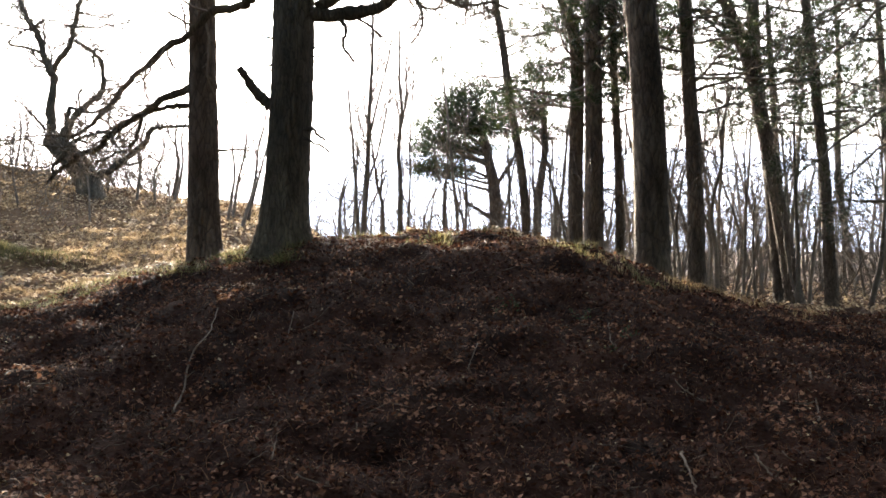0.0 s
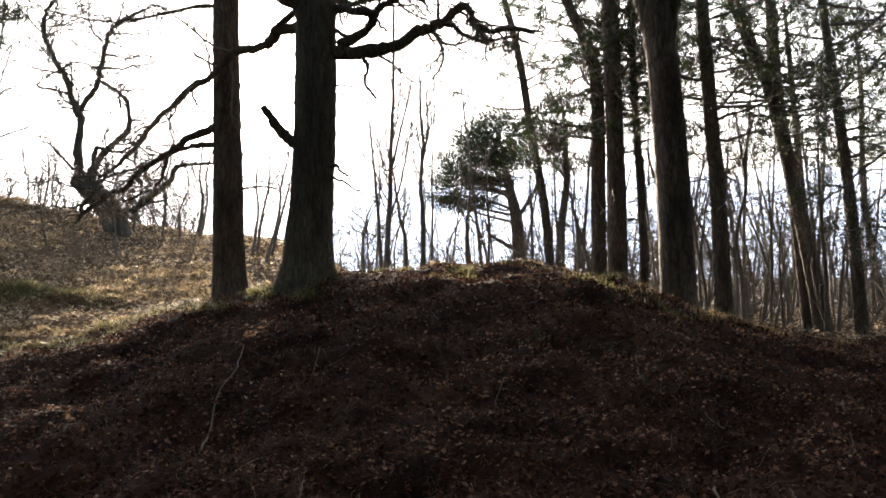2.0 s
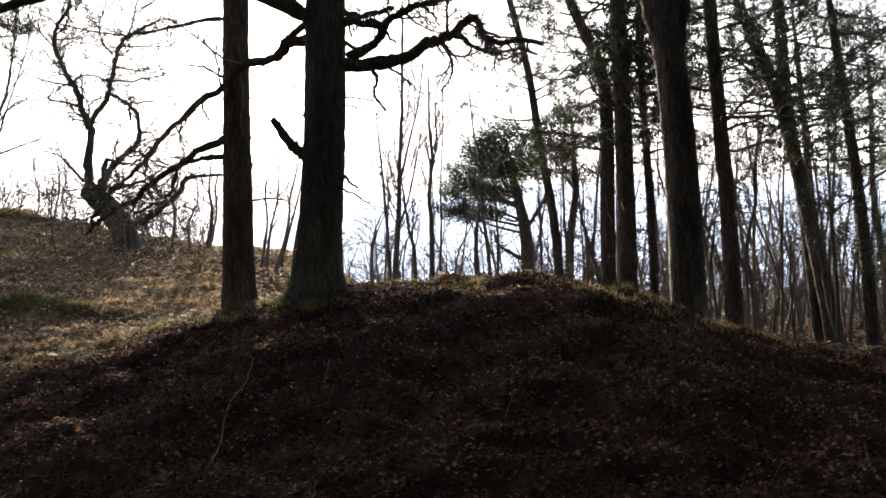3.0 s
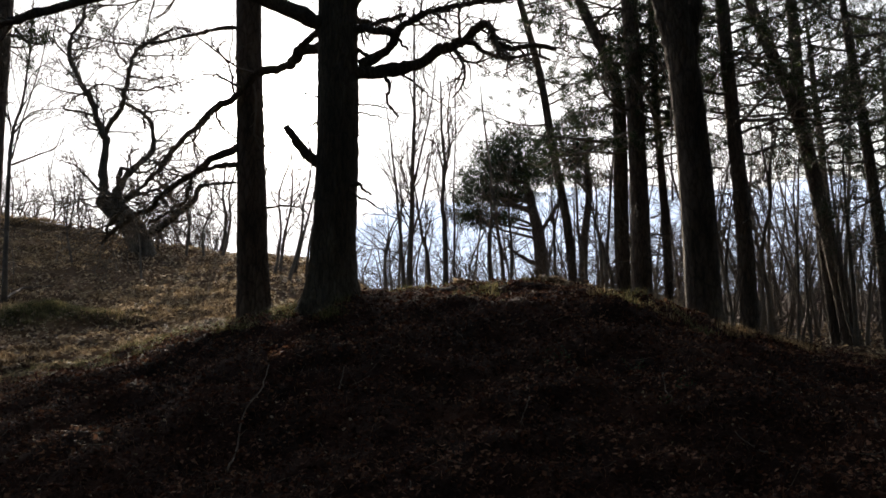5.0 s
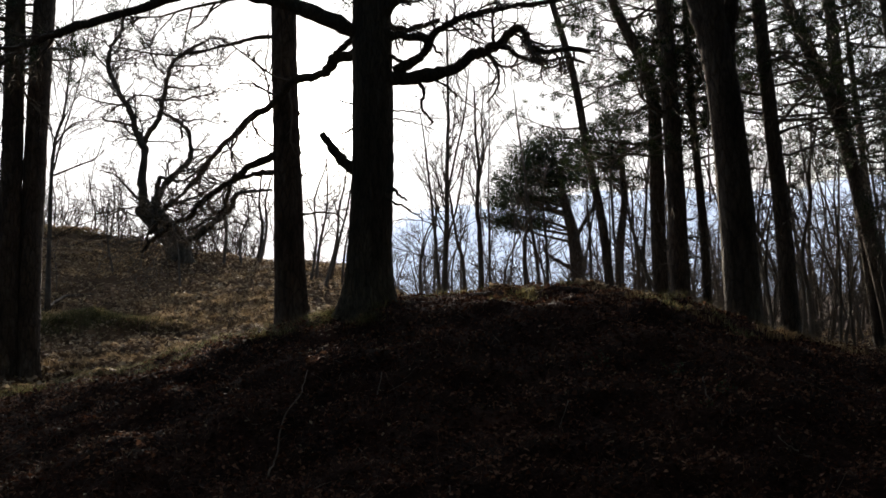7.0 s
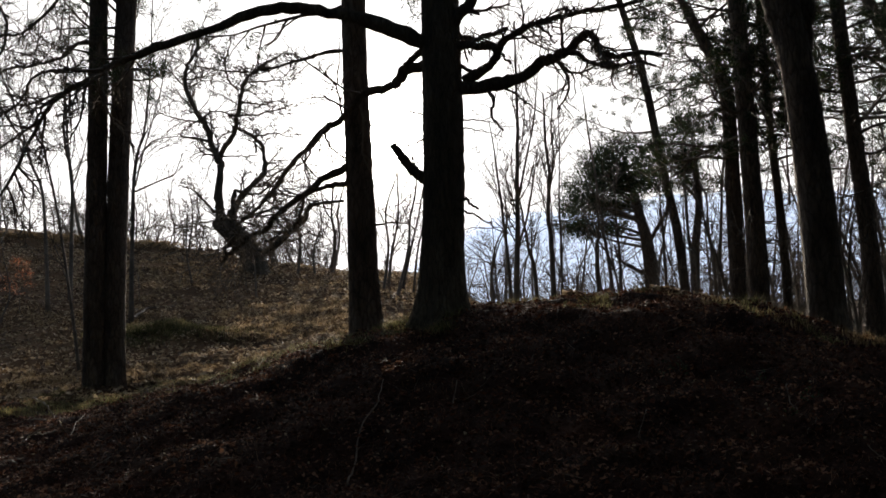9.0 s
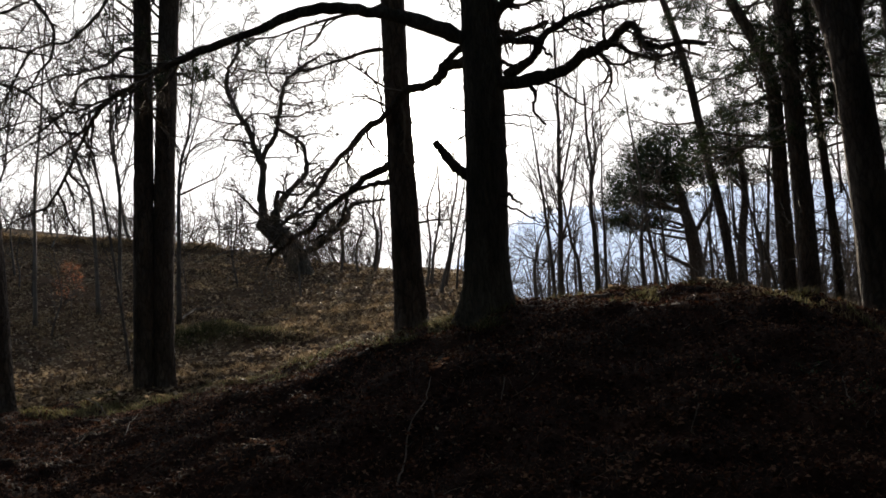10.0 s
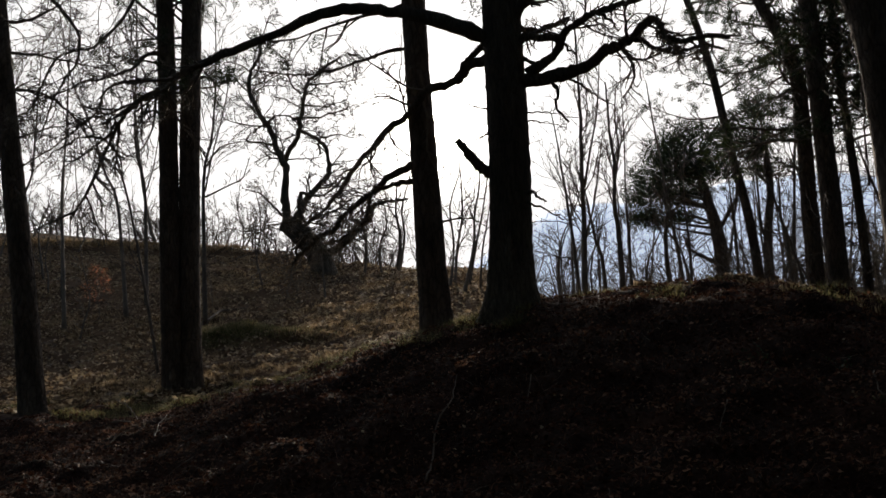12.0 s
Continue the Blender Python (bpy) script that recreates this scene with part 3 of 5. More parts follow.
limb_on(wisp, side_pine, [(-3.30, 12.30, 2.90), (-2.95, 12.20, 2.94), (-2.68, 12.10, 2.90), (-2.47, 12.00, 2.78)], 0.02, 0.007, M_OAK, 5, 2, 0.3, 0.7, 0.0, wob=0.24, gnarl=0.008)
limb_on(wisp, side_pine, [(-4.82, 11.35, 2.84), (-5.03, 11.29, 2.65), (-5.30, 11.22, 2.61), (-5.63, 11.16, 2.59), (-5.94, 11.10, 2.51)], 0.014, 0.005, M_OAK, 9, 2, 0.24, 0.7, 0.02, wob=0.24, gnarl=0.01)
limb_on(wisp, side_pine, [(-4.64, 11.45, 2.93), (-4.97, 11.36, 3.02), (-5.30, 11.27, 3.00), (-5.53, 11.18, 2.94), (-5.88, 11.09, 2.97), (-6.19, 11.00, 2.89)], 0.013, 0.005, M_OAK, 10, 2, 0.26, 0.7, 0.0, wob=0.26, gnarl=0.01)
limb_on(wisp, side_pine, [(-4.75, 11.40, 2.89), (-5.07, 11.30, 2.83), (-5.40, 11.20, 2.92), (-5.68, 11.10, 2.81), (-5.93, 11.00, 2.72), (-6.18, 10.90, 2.56)], 0.012, 0.005, M_OAK, 9, 2, 0.24, 0.7, 0.0, wob=0.26, gnarl=0.01)
limb_on(wisp, side_pine, [(-4.84, 11.30, 2.82), (-4.94, 11.27, 2.67), (-4.99, 11.23, 2.53), (-5.03, 11.20, 2.38)], 0.026, 0.012, M_OAK, 4, 2, 0.3, 0.7, 0.0, wob=0.24, gnarl=0.012)


stout = pine("stout pine with flaking bark, forked high above the mound's foot", [(2.87, 12.00, 1.04), (2.85, 12.00, 1.87), (2.81, 12.00, 3.26), (2.73, 12.00, 4.43), (2.62, 12.00, 5.37), (2.52, 12.00, 6.56), (2.36, 12.00, 8.99)], 0.24, 0.17, 4.4, 9.4, 26, 2.9, 21, flare=(0.5, 0.04), dead=3, per=34, size=0.1, width=0.006)
limb_on(np.random.default_rng(210), stout, [(2.73, 12.05, 4.15), (2.64, 12.05, 4.70), (2.53, 12.05, 5.18), (2.44, 12.05, 5.66), (2.32, 12.05, 6.30), (2.20, 12.05, 7.27)], 0.15, 0.11, M_PINE, 0, name="stem", gnarl=0.004)
limb_on(np.random.default_rng(211), stout, [(2.76, 12.10, 4.39), (2.82, 12.10, 4.94), (2.88, 12.10, 5.42), (2.95, 12.10, 5.89), (3.04, 12.10, 6.61)], 0.13, 0.1, M_PINE, 0, name="stem", gnarl=0.004)
limb_on(np.random.default_rng(212), stout, [(2.45, 11.80, 2.81), (2.44, 11.79, 3.26), (2.42, 11.78, 3.87), (2.39, 11.77, 4.41), (2.29, 11.76, 4.87), (2.24, 11.75, 5.18)], 0.014, 0.006, M_PINE, 2, 1, 0.3, name="dead_branch")
pine("straight dark pine in the wood behind the mound", [(2.90, 17.00, 1.15), (2.92, 17.00, 2.88), (2.90, 17.00, 5.08), (2.86, 17.00, 7.31), (2.84, 17.00, 9.57), (2.83, 17.00, 13.03)], 0.2, 0.13, 3.9, 9.5, 28, 2.5, 22, dead=12, per=34, size=0.085, width=0.0075)
pine("dark pine with a bent top behind the mound", [(2.78, 18.50, 1.17), (2.79, 18.50, 3.01), (2.82, 18.50, 5.40), (2.68, 18.50, 6.37), (2.29, 18.50, 7.29), (1.95, 18.50, 8.10), (1.50, 18.50, 9.35)], 0.16, 0.09, 4.0, 7.6, 28, 2.5, 23, dead=10, per=34, size=0.085, width=0.0075)
pine("slim pine among the trunks behind the mound", [(3.63, 18.00, 1.11), (3.60, 18.00, 2.95), (3.50, 18.00, 5.27), (3.46, 18.00, 7.63), (3.41, 18.00, 10.03)], 0.09, 0.06, 4.0, 8.5, 28, 1.8, 24, dead=12, per=34, size=0.085, width=0.0075)
pine("tall dark pine in the level wood", [(4.93, 17.00, 0.77), (4.87, 17.00, 2.84), (4.76, 17.00, 4.70), (4.66, 17.00, 6.69), (4.57, 17.00, 8.94), (4.47, 17.00, 12.37)], 0.165, 0.11, 4.0, 9.5, 28, 2.6, 25, dead=12, per=34, size=0.085, width=0.0075)
pine("leaning dark pine trunk in the level wood", [(8.46, 21.00, 0.27), (8.06, 21.00, 2.29), (7.66, 21.00, 4.44), (7.29, 21.00, 6.07), (6.81, 21.00, 7.31), (6.27, 21.00, 8.84), (5.55, 21.00, 11.37)], 0.2, 0.12, 4.6, 10.5, 28, 2.8, 26, dead=12, per=34, size=0.085, width=0.0075)
pine("leaning pine trunk close beside another", [(8.32, 21.50, 0.30), (8.07, 21.50, 2.58), (7.91, 21.50, 4.09), (7.66, 21.50, 5.90), (7.57, 21.50, 7.85), (7.43, 21.50, 10.40), (7.28, 21.50, 13.70)], 0.18, 0.11, 4.6, 11, 28, 2.8, 27, dead=10, per=34, size=0.085, width=0.0075)
pine("slim pine at the edge of the level wood", [(8.87, 20.00, 0.78), (8.70, 20.00, 2.99), (8.44, 20.00, 5.56), (8.21, 20.00, 7.51), (7.94, 20.00, 10.14)], 0.14, 0.09, 4.0, 9, 28, 2.6, 28, dead=10, per=34, size=0.085, width=0.0075)
pine("slim leaning pine seen through the gap", [(2.16, 22.00, 1.68), (2.02, 22.00, 3.02), (1.72, 22.00, 5.02), (1.41, 22.00, 7.18), (0.96, 22.00, 9.08), (0.63, 22.00, 10.41), (0.23, 22.00, 12.05)], 0.12, 0.06, 5.4, 10.5, 20, 1.9, 29, dead=10, per=34, size=0.1, width=0.007)
twin = pine("pine with twin trunk, the nearer stem, below the bank", [(-9.04, 14.60, 0.52), (-8.98, 14.60, 2.49), (-8.89, 14.60, 5.14), (-8.83, 14.60, 7.85), (-8.78, 14.60, 10.06), (-8.73, 14.60, 13.46)], 0.19, 0.14, 5.3, 10, 22, 1.9, 30, dead=2, per=34)
limb_on(np.random.default_rng(213), twin, [(-8.76, 14.50, 6.82), (-9.01, 14.24, 6.77), (-9.20, 13.98, 6.53), (-9.51, 13.72, 6.30), (-9.97, 13.46, 6.13), (-10.72, 13.20, 5.75)], 0.05, 0.012, M_PINE, 16, 3, 0.22, 0.8, -0.02, name="dead_branch", wob=0.22)
pine("pine with twin trunk, the paler stem, below the bank", [(-8.77, 14.80, 0.48), (-8.70, 14.80, 2.48), (-8.56, 14.80, 5.14), (-8.37, 14.80, 7.85), (-8.22, 14.80, 10.05), (-7.99, 14.80, 13.42)], 0.205, 0.16, 5.3, 10, 22, 1.9, 31, dead=2, per=34)
pine("dark pine trunk leaning outward at the hollow's edge", [(-10.66, 12.90, 0.54), (-10.77, 12.90, 2.39), (-10.88, 12.90, 4.06), (-10.99, 12.90, 5.57), (-11.12, 12.90, 7.61), (-11.23, 12.90, 9.70), (-11.38, 12.90, 12.93)], 0.21, 0.14, 4.4, 9, 16, 2.0, 32, dead=1)
for i, (x_, y_) in enumerate([(9.5, 16.5), (13.5, 26), (16.5, 24), (11, 28), (6.4, 25.5), (15, 32), (19, 30)]):
    z_ = ground_z(x_, y_)
    g_ = np.random.default_rng(60 + i)
    l_ = g_.normal(0, 0.25, 2)
    pine("dark pine in the depth of the wood", [(x_, y_, z_), (x_ - 0.3 + l_[0], y_ + l_[1], z_ + 4), (x_ - 0.6, y_, z_ + 8), (x_ - 0.8, y_, z_ + 11)], 0.13 + 0.04 * g_.random(), 0.06, 5.0, 11, 26, 2.6, 70 + i, size=0.11, width=0.01, dead=12, per=30)

# limbs that reach in from trees at the rim
g_rim = np.random.default_rng(91)
rim = base_at([(8.43, 14.00, 0.48), (8.39, 14.00, 2.82), (8.36, 14.00, 5.52), (8.32, 14.00, 9.13)])
rim_pine = thing("pine_tree", rim[0], "dark pine whose bare boughs reach over the mound's end", "tree", "pines")
me, line = trunk_mesh(g_rim, rim, 0.2, 0.14, M_PINE, rim[0])
part("trunk", me, rim_pine)
rim_ends = []
for pts_ in ([(8.36, 14.00, 6.06), (6.91, 13.70, 5.35), (6.43, 13.40, 4.96), (5.87, 13.10, 4.51), (5.40, 12.80, 4.15), (4.95, 12.50, 3.89)], [(8.37, 14.00, 4.44), (6.87, 13.62, 3.75), (6.10, 13.25, 3.26), (5.43, 12.88, 2.80), (4.95, 12.50, 2.59)], [(8.38, 14.00, 2.50), (6.82, 13.67, 2.33), (6.14, 13.33, 2.31), (5.57, 13.00, 2.21)], [(8.35, 14.00, 6.78), (6.91, 13.70, 5.97), (6.17, 13.40, 5.35), (5.53, 13.10, 5.01), (5.03, 12.80, 4.67)], [(8.37, 14.00, 3.54), (7.17, 13.67, 3.32), (6.31, 13.33, 2.76), (5.82, 13.00, 2.48)]):
    limb_on(g_rim, rim_pine, pts_, 0.035, 0.01, M_TWIG, 14, 2, 0.3, 0.8, -0.02, rim_ends, name="bough")
part("needles", needles(g_rim, rim_ends, 9, 0.07, 0.004, M_NEEDLE, "needles", rim[0]), rim_pine, "sparse dark needle tufts", "stuff")
hang = base_at([(-12.64, 13.50, 0.47), (-12.65, 13.50, 4.82), (-12.66, 13.50, 9.14), (-12.60, 13.50, 13.62)])
hang_oak = thing("oak_tree", hang[0], "bare oak whose hanging limbs droop into the hollow", "tree")
me, line = trunk_mesh(g_rim, hang, 0.22, 0.15, M_OAK, hang[0])
part("trunk", me, hang_oak)
for pts_ in ([(-12.65, 13.50, 9.36), (-10.56, 13.21, 9.31), (-8.80, 12.93, 7.87), (-8.25, 12.64, 7.10), (-8.73, 12.36, 6.37), (-9.31, 12.07, 6.12), (-9.58, 11.79, 5.33), (-9.66, 11.50, 5.10)], [(-12.62, 13.50, 8.04), (-11.06, 13.17, 7.33), (-10.10, 12.83, 7.24), (-9.28, 12.50, 7.30)], [(-12.64, 13.50, 8.70), (-10.60, 13.20, 7.84), (-9.59, 12.90, 6.99), (-9.29, 12.60, 6.27), (-9.52, 12.30, 5.65), (-9.63, 12.00, 4.85)], [(-12.62, 13.50, 6.74), (-11.29, 13.25, 6.19), (-10.16, 13.00, 5.79), (-9.34, 12.75, 5.05), (-8.76, 12.50, 4.28)]):
    limb_on(g_rim, hang_oak, pts_, 0.045, 0.01, M_OAK, 16, 3, 0.24, 0.8, -0.05, wob=0.24)

# unseen pines added beside and behind, to keep sky light off the mound
shade_pines = [(9.5, 8), (11.5, 3.5), (8, -3), (12.5, -2), (4.5, -6), (0.5, -8), (-4, -7), (-9, -4), (8.5, -9), (15, 7), (14, 12), (-12, 3), (-13, 9), (-3, -12), (3, -13), (17, 1), (7.2, 2.5), (-7, -9), (13, -8), (-15, -3), (6.5, -14), (-10, -12), (19, 8), (17, 15), (11, 13.5), (9, 11), (6, -5), (3.7, 0.6), (-3.9, 0.0), (0.6, -3.4), (4.9, -2.4), (-4.2, -3.4), (-1.2, -2.6), (2.6, -1.6), (9, 0), (2.5, -5), (-1.5, -5), (10.5, 6), (7, -8), (11, -5), (-6, -4), (4, -9), (-7.5, -6.5), (6.6, 6.2), (6, 3), (5.2, 0), (7.8, 9.3)]
models = []
for i, (x_, y_) in enumerate(shade_pines):
    z_ = ground_z(x_, y_)
    if i < 3:
        models.append(pine("added unseen pine that shades the mound", [(x_, y_, z_), (x_ + 0.1, y_, z_ + 5), (x_, y_ + 0.2, z_ + 10), (x_, y_, z_ + 13)], 0.2, 0.06, 3.6, 12.5, 22, 3.0, 300 + i, size=0.26, width=0.055, dead=2, per=17))
    else:
        copy_thing(models[i % 3], pose(x_, y_, z_ - 0.2, 0, 0, 47 * i))

# round-crowned pine far off
def cloud_pine(label, points, r0, r1, clouds, seed, boughs_=()):
    """A pine whose boughs end in rounded clouds of needles: centre, half width, half height."""
    g = np.random.default_rng(seed)
    pts = base_at(points)
    o = pts[0]
    tree = thing("pine_tree", o, label, "tree", "pines")
    me_, line_ = trunk_mesh(g, pts, r0, r1, M_PINE, o, (0.3, 0.06), 4, 14, 0.04, 0.25)
    part("trunk", me_, tree)
    for b_ in boughs_:
        limb_on(g, tree, b_, 0.09, 0.04, M_PINE, 8, 2, 0.25, 0.8, 0.0, fine=0.008, name="bough")
    for cx, cy, cz, rx, rz in clouds:
        c = np.array([cx, cy, cz])
        k = int(np.argmin(np.abs(line_[:, 2] - (cz - 0.35 * np.linalg.norm(c[:2] - line_[-1, :2])))))
        q = smooth_path([line_[k], (line_[k] + c) / 2 + g.normal(0, 0.2, 3), c], 9)
        tb, ends = Tubes(), []
        tb.add(q, np.linspace(0.06, 0.02, 9), 5)
        for _ in range(85):
            d = g.normal(0, 1, 3)
            d *= (0.35 + 0.65 * g.random() ** 0.5) / np.linalg.norm(d)
            e = c + d * np.array([rx * 1.2, rx, rz * 1.2])
            e[2] += 0.12 * rz * math.sin(9 * e[0] + 7 * e[1])
            t = wander(g, q[-1 - g.integers(4)], e - q[-1] + 1e-3, np.linalg.norm(e - q[-1]), 4, 0.12)
            if g.random() < 0.34:
                tb.add(t, np.linspace(0.014, 0.007, 4), 3)
            ends.append((e, d + np.array([0, 0, 0.5])))
        bough = part("bough", tb.mesh("bough", M_TWIG, o), tree)
        part("needles", needles(g, ends, 12, 0.2, 0.012, M_NEEDLE, "needles", o), bough, "grey-green needle tufts", "stuff")
    return tree


cloud_pine("round-crowned pine far off beyond the gap", [(2.06, 32.00, 2.15), (1.89, 32.00, 3.39), (1.69, 32.00, 4.63), (1.48, 32.00, 5.67), (1.32, 32.00, 6.51)], 0.27, 0.1, [(0.91, 31.20, 7.17, 0.70, 0.41), (1.78, 32.53, 7.42, 0.62, 0.45), (0.24, 32.00, 6.92, 0.62, 0.41), (1.20, 31.47, 6.53, 0.93, 0.45), (-0.24, 32.80, 6.43, 0.74, 0.41), (0.58, 32.27, 5.99, 0.82, 0.37), (1.71, 31.73, 6.25, 0.70, 0.37), (-0.61, 31.20, 5.51, 0.66, 0.41), (-0.02, 32.53, 5.32, 0.70, 0.37), (-0.80, 32.00, 4.81, 0.54, 0.37), (-0.29, 31.47, 4.33, 0.54, 0.25), (0.68, 32.80, 5.33, 0.62, 0.21), (0.74, 32.27, 4.43, 0.45, 0.16), (0.37, 31.00, 6.22, 0.74, 0.41), (0.87, 31.50, 5.87, 0.87, 0.37), (0.12, 32.00, 5.72, 0.74, 0.41), (1.46, 32.50, 5.90, 0.70, 0.33), (0.61, 33.00, 5.06, 0.66, 0.29), (-0.36, 31.00, 5.16, 0.70, 0.41), (1.31, 31.50, 6.88, 0.82, 0.45), (0.56, 32.00, 6.82, 0.74, 0.41), (-0.55, 32.50, 4.49, 0.58, 0.29), (1.42, 33.00, 5.33, 0.49, 0.21)], 41, ([(1.84, 32.00, 3.70), (2.27, 32.00, 4.36), (2.56, 32.00, 4.85), (2.65, 32.00, 5.32)], [(1.91, 32.00, 2.61), (1.30, 31.87, 2.95), (0.86, 31.73, 3.24), (0.71, 31.60, 3.70)]))
cloud_pine("dark spreading pine behind the slim leaning one", [(2.92, 28.00, 1.69), (3.04, 28.00, 3.12), (3.24, 28.00, 4.56), (3.21, 28.00, 5.82), (3.16, 28.00, 6.92)], 0.16, 0.07, [(2.18, 27.20, 6.23, 0.53, 0.36), (2.72, 28.10, 6.91, 0.61, 0.36), (3.38, 29.00, 7.38, 0.61, 0.32), (3.22, 27.20, 6.19, 0.53, 0.25), (2.59, 28.10, 5.82, 0.61, 0.25), (3.49, 29.00, 5.41, 0.71, 0.21), (1.88, 27.20, 5.25, 0.46, 0.21)], 43)

# ---- crooked oak on the bank ----
crook = base_at([(-14.50, 36.90, 3.81), (-15.10, 36.90, 4.75), (-15.82, 36.90, 5.57), (-16.50, 36.90, 6.23)], 0.7)
bank_oak = thing("oak_tree", crook[0], "crooked bare oak with twisting limbs on the bank", "tree")
me, line = trunk_mesh(rng, crook, 0.53, 0.42, M_OAK, crook[0], (0.3, 0.15), 4, 18, tip=0)
part("trunk", me, bank_oak)
limb_on(rng, bank_oak, [(-16.42, 36.90, 6.14), (-16.44, 36.77, 7.29), (-16.23, 36.63, 8.55), (-16.31, 36.50, 8.93), (-16.60, 36.37, 10.21), (-16.96, 36.23, 11.10), (-17.40, 36.10, 12.17), (-17.40, 35.97, 13.02), (-16.91, 35.83, 13.63), (-16.66, 35.70, 14.62)], 0.2, 0.06, M_OAK, 20, 3, 0.26, 0.9, 0.03, fine=0.012, wob=0.34, gnarl=0.028)
limb_on(rng, bank_oak, [(-16.41, 36.90, 9.00), (-16.18, 36.80, 9.35), (-15.44, 36.70, 10.32), (-15.04, 36.60, 11.84), (-14.78, 36.50, 12.30), (-13.98, 36.40, 12.87), (-13.19, 36.30, 13.29)], 0.145, 0.05, M_OAK, 18, 3, 0.26, 0.9, 0.03, fine=0.012, wob=0.34, gnarl=0.028)
limb_on(rng, bank_oak, [(-16.15, 36.90, 6.12), (-15.75, 37.02, 6.74), (-15.54, 37.13, 7.38), (-14.58, 37.25, 8.14), (-14.56, 37.37, 9.30), (-14.96, 37.48, 9.97), (-15.74, 37.60, 10.45)], 0.18, 0.07, M_OAK, 14, 3, 0.26, 0.9, 0.03, fine=0.012, wob=0.34, gnarl=0.028)
limb_on(rng, bank_oak, [(-16.03, 36.90, 5.72), (-14.88, 36.50, 6.23), (-13.77, 36.10, 6.42), (-12.82, 35.70, 6.83)], 0.1, 0.03, M_OAK, 14, 3, 0.26, 0.9, 0.03, fine=0.012, wob=0.34, gnarl=0.028)
limb_on(rng, bank_oak, [(-16.95, 36.90, 9.82), (-17.28, 36.73, 9.90), (-18.04, 36.57, 10.06), (-17.76, 36.40, 10.38)], 0.075, 0.03, M_OAK, 10, 3, 0.4, 0.9, 0.02, fine=0.01, wob=0.34, gnarl=0.024)
limb_on(rng, bank_oak, [(-16.90, 36.90, 10.86), (-17.23, 36.65, 10.77), (-17.56, 36.40, 10.40)], 0.05, 0.025, M_OAK, 6, 3, 0.4, 0.9, 0.02, fine=0.01, wob=0.34, gnarl=0.024)
limb_on(rng, bank_oak, [(-15.70, 36.90, 10.91), (-14.78, 36.73, 10.86), (-13.47, 36.57, 10.99), (-12.63, 36.40, 11.07)], 0.06, 0.02, M_OAK, 14, 3, 0.3, 0.9, 0.02, fine=0.01, wob=0.34, gnarl=0.024)
limb_on(rng, bank_oak, [(-15.44, 36.90, 11.55), (-14.25, 36.65, 11.24), (-13.12, 36.40, 11.33)], 0.045, 0.018, M_OAK, 12, 3, 0.35, 0.9, 0.02, fine=0.01, wob=0.34, gnarl=0.024)
limb_on(rng, bank_oak, [(-14.94, 36.90, 12.38), (-13.74, 36.65, 12.31), (-12.57, 36.40, 12.14)], 0.045, 0.018, M_OAK, 12, 3, 0.35, 0.9, 0.02, fine=0.01, wob=0.34, gnarl=0.024)
limb_on(rng, bank_oak, [(-14.66, 36.90, 9.14), (-14.49, 36.73, 9.74), (-13.48, 36.57, 9.82), (-12.69, 36.40, 9.56)], 0.055, 0.018, M_OAK, 12, 3, 0.35, 0.9, 0.02, fine=0.01, wob=0.34, gnarl=0.024)
limb_on(rng, bank_oak, [(-15.71, 36.90, 7.48), (-14.55, 36.73, 7.25), (-13.80, 36.57, 7.56), (-13.44, 36.40, 7.94)], 0.075, 0.03, M_OAK, 6, 2, 0.35, 0.9, 0.02, fine=0.01, wob=0.34, gnarl=0.024)
limb_on(rng, bank_oak, [(-16.66, 36.90, 6.53), (-17.03, 36.73, 7.09), (-17.45, 36.57, 7.61), (-18.11, 36.40, 7.81)], 0.07, 0.025, M_OAK, 12, 3, 0.4, 0.9, 0.02, fine=0.01, wob=0.34, gnarl=0.024)
limb_on(rng, bank_oak, [(-15.20, 36.95, 4.71), (-14.39, 36.90, 4.63), (-13.61, 36.80, 5.16), (-12.63, 36.70, 5.82), (-12.35, 36.60, 6.43), (-11.73, 36.50, 6.59), (-10.53, 36.40, 6.63)], 0.19, 0.06, M_OAK, 6, 2, 0.3, 0.9, 0.02, fine=0.01, wob=0.34, gnarl=0.024)
limb_on(rng, bank_oak, [(-16.31, 36.90, 6.77), (-16.37, 36.80, 6.29), (-16.03, 36.70, 5.98), (-15.62, 36.60, 6.22), (-15.67, 36.50, 6.82), (-15.45, 36.40, 7.40)], 0.12, 0.1, M_OAK, 0, 3, 0.3, 0.9, 0.02, fine=0.01, wob=0.34, gnarl=0.024)
limb_on(rng, bank_oak, [(-18.10, 36.90, 12.75), (-16.98, 36.65, 12.79), (-16.12, 36.40, 12.93)], 0.05, 0.02, M_OAK, 12, 3, 0.4, 0.9, 0.02, fine=0.01, wob=0.34, gnarl=0.024)
limb_on(rng, bank_oak, [(-16.60, 36.90, 9.16), (-16.79, 36.65, 8.53), (-16.88, 36.40, 7.93)], 0.035, 0.012, M_OAK, 6, 3, 0.4, 0.9, 0.02, fine=0.01, wob=0.34, gnarl=0.024)
limb_on(rng, bank_oak, [(-15.39, 36.90, 12.00), (-15.72, 36.73, 12.51), (-15.82, 36.57, 13.21), (-15.49, 36.40, 14.14)], 0.055, 0.02, M_OAK, 14, 3, 0.4, 0.9, 0.02, fine=0.01, wob=0.34, gnarl=0.024)
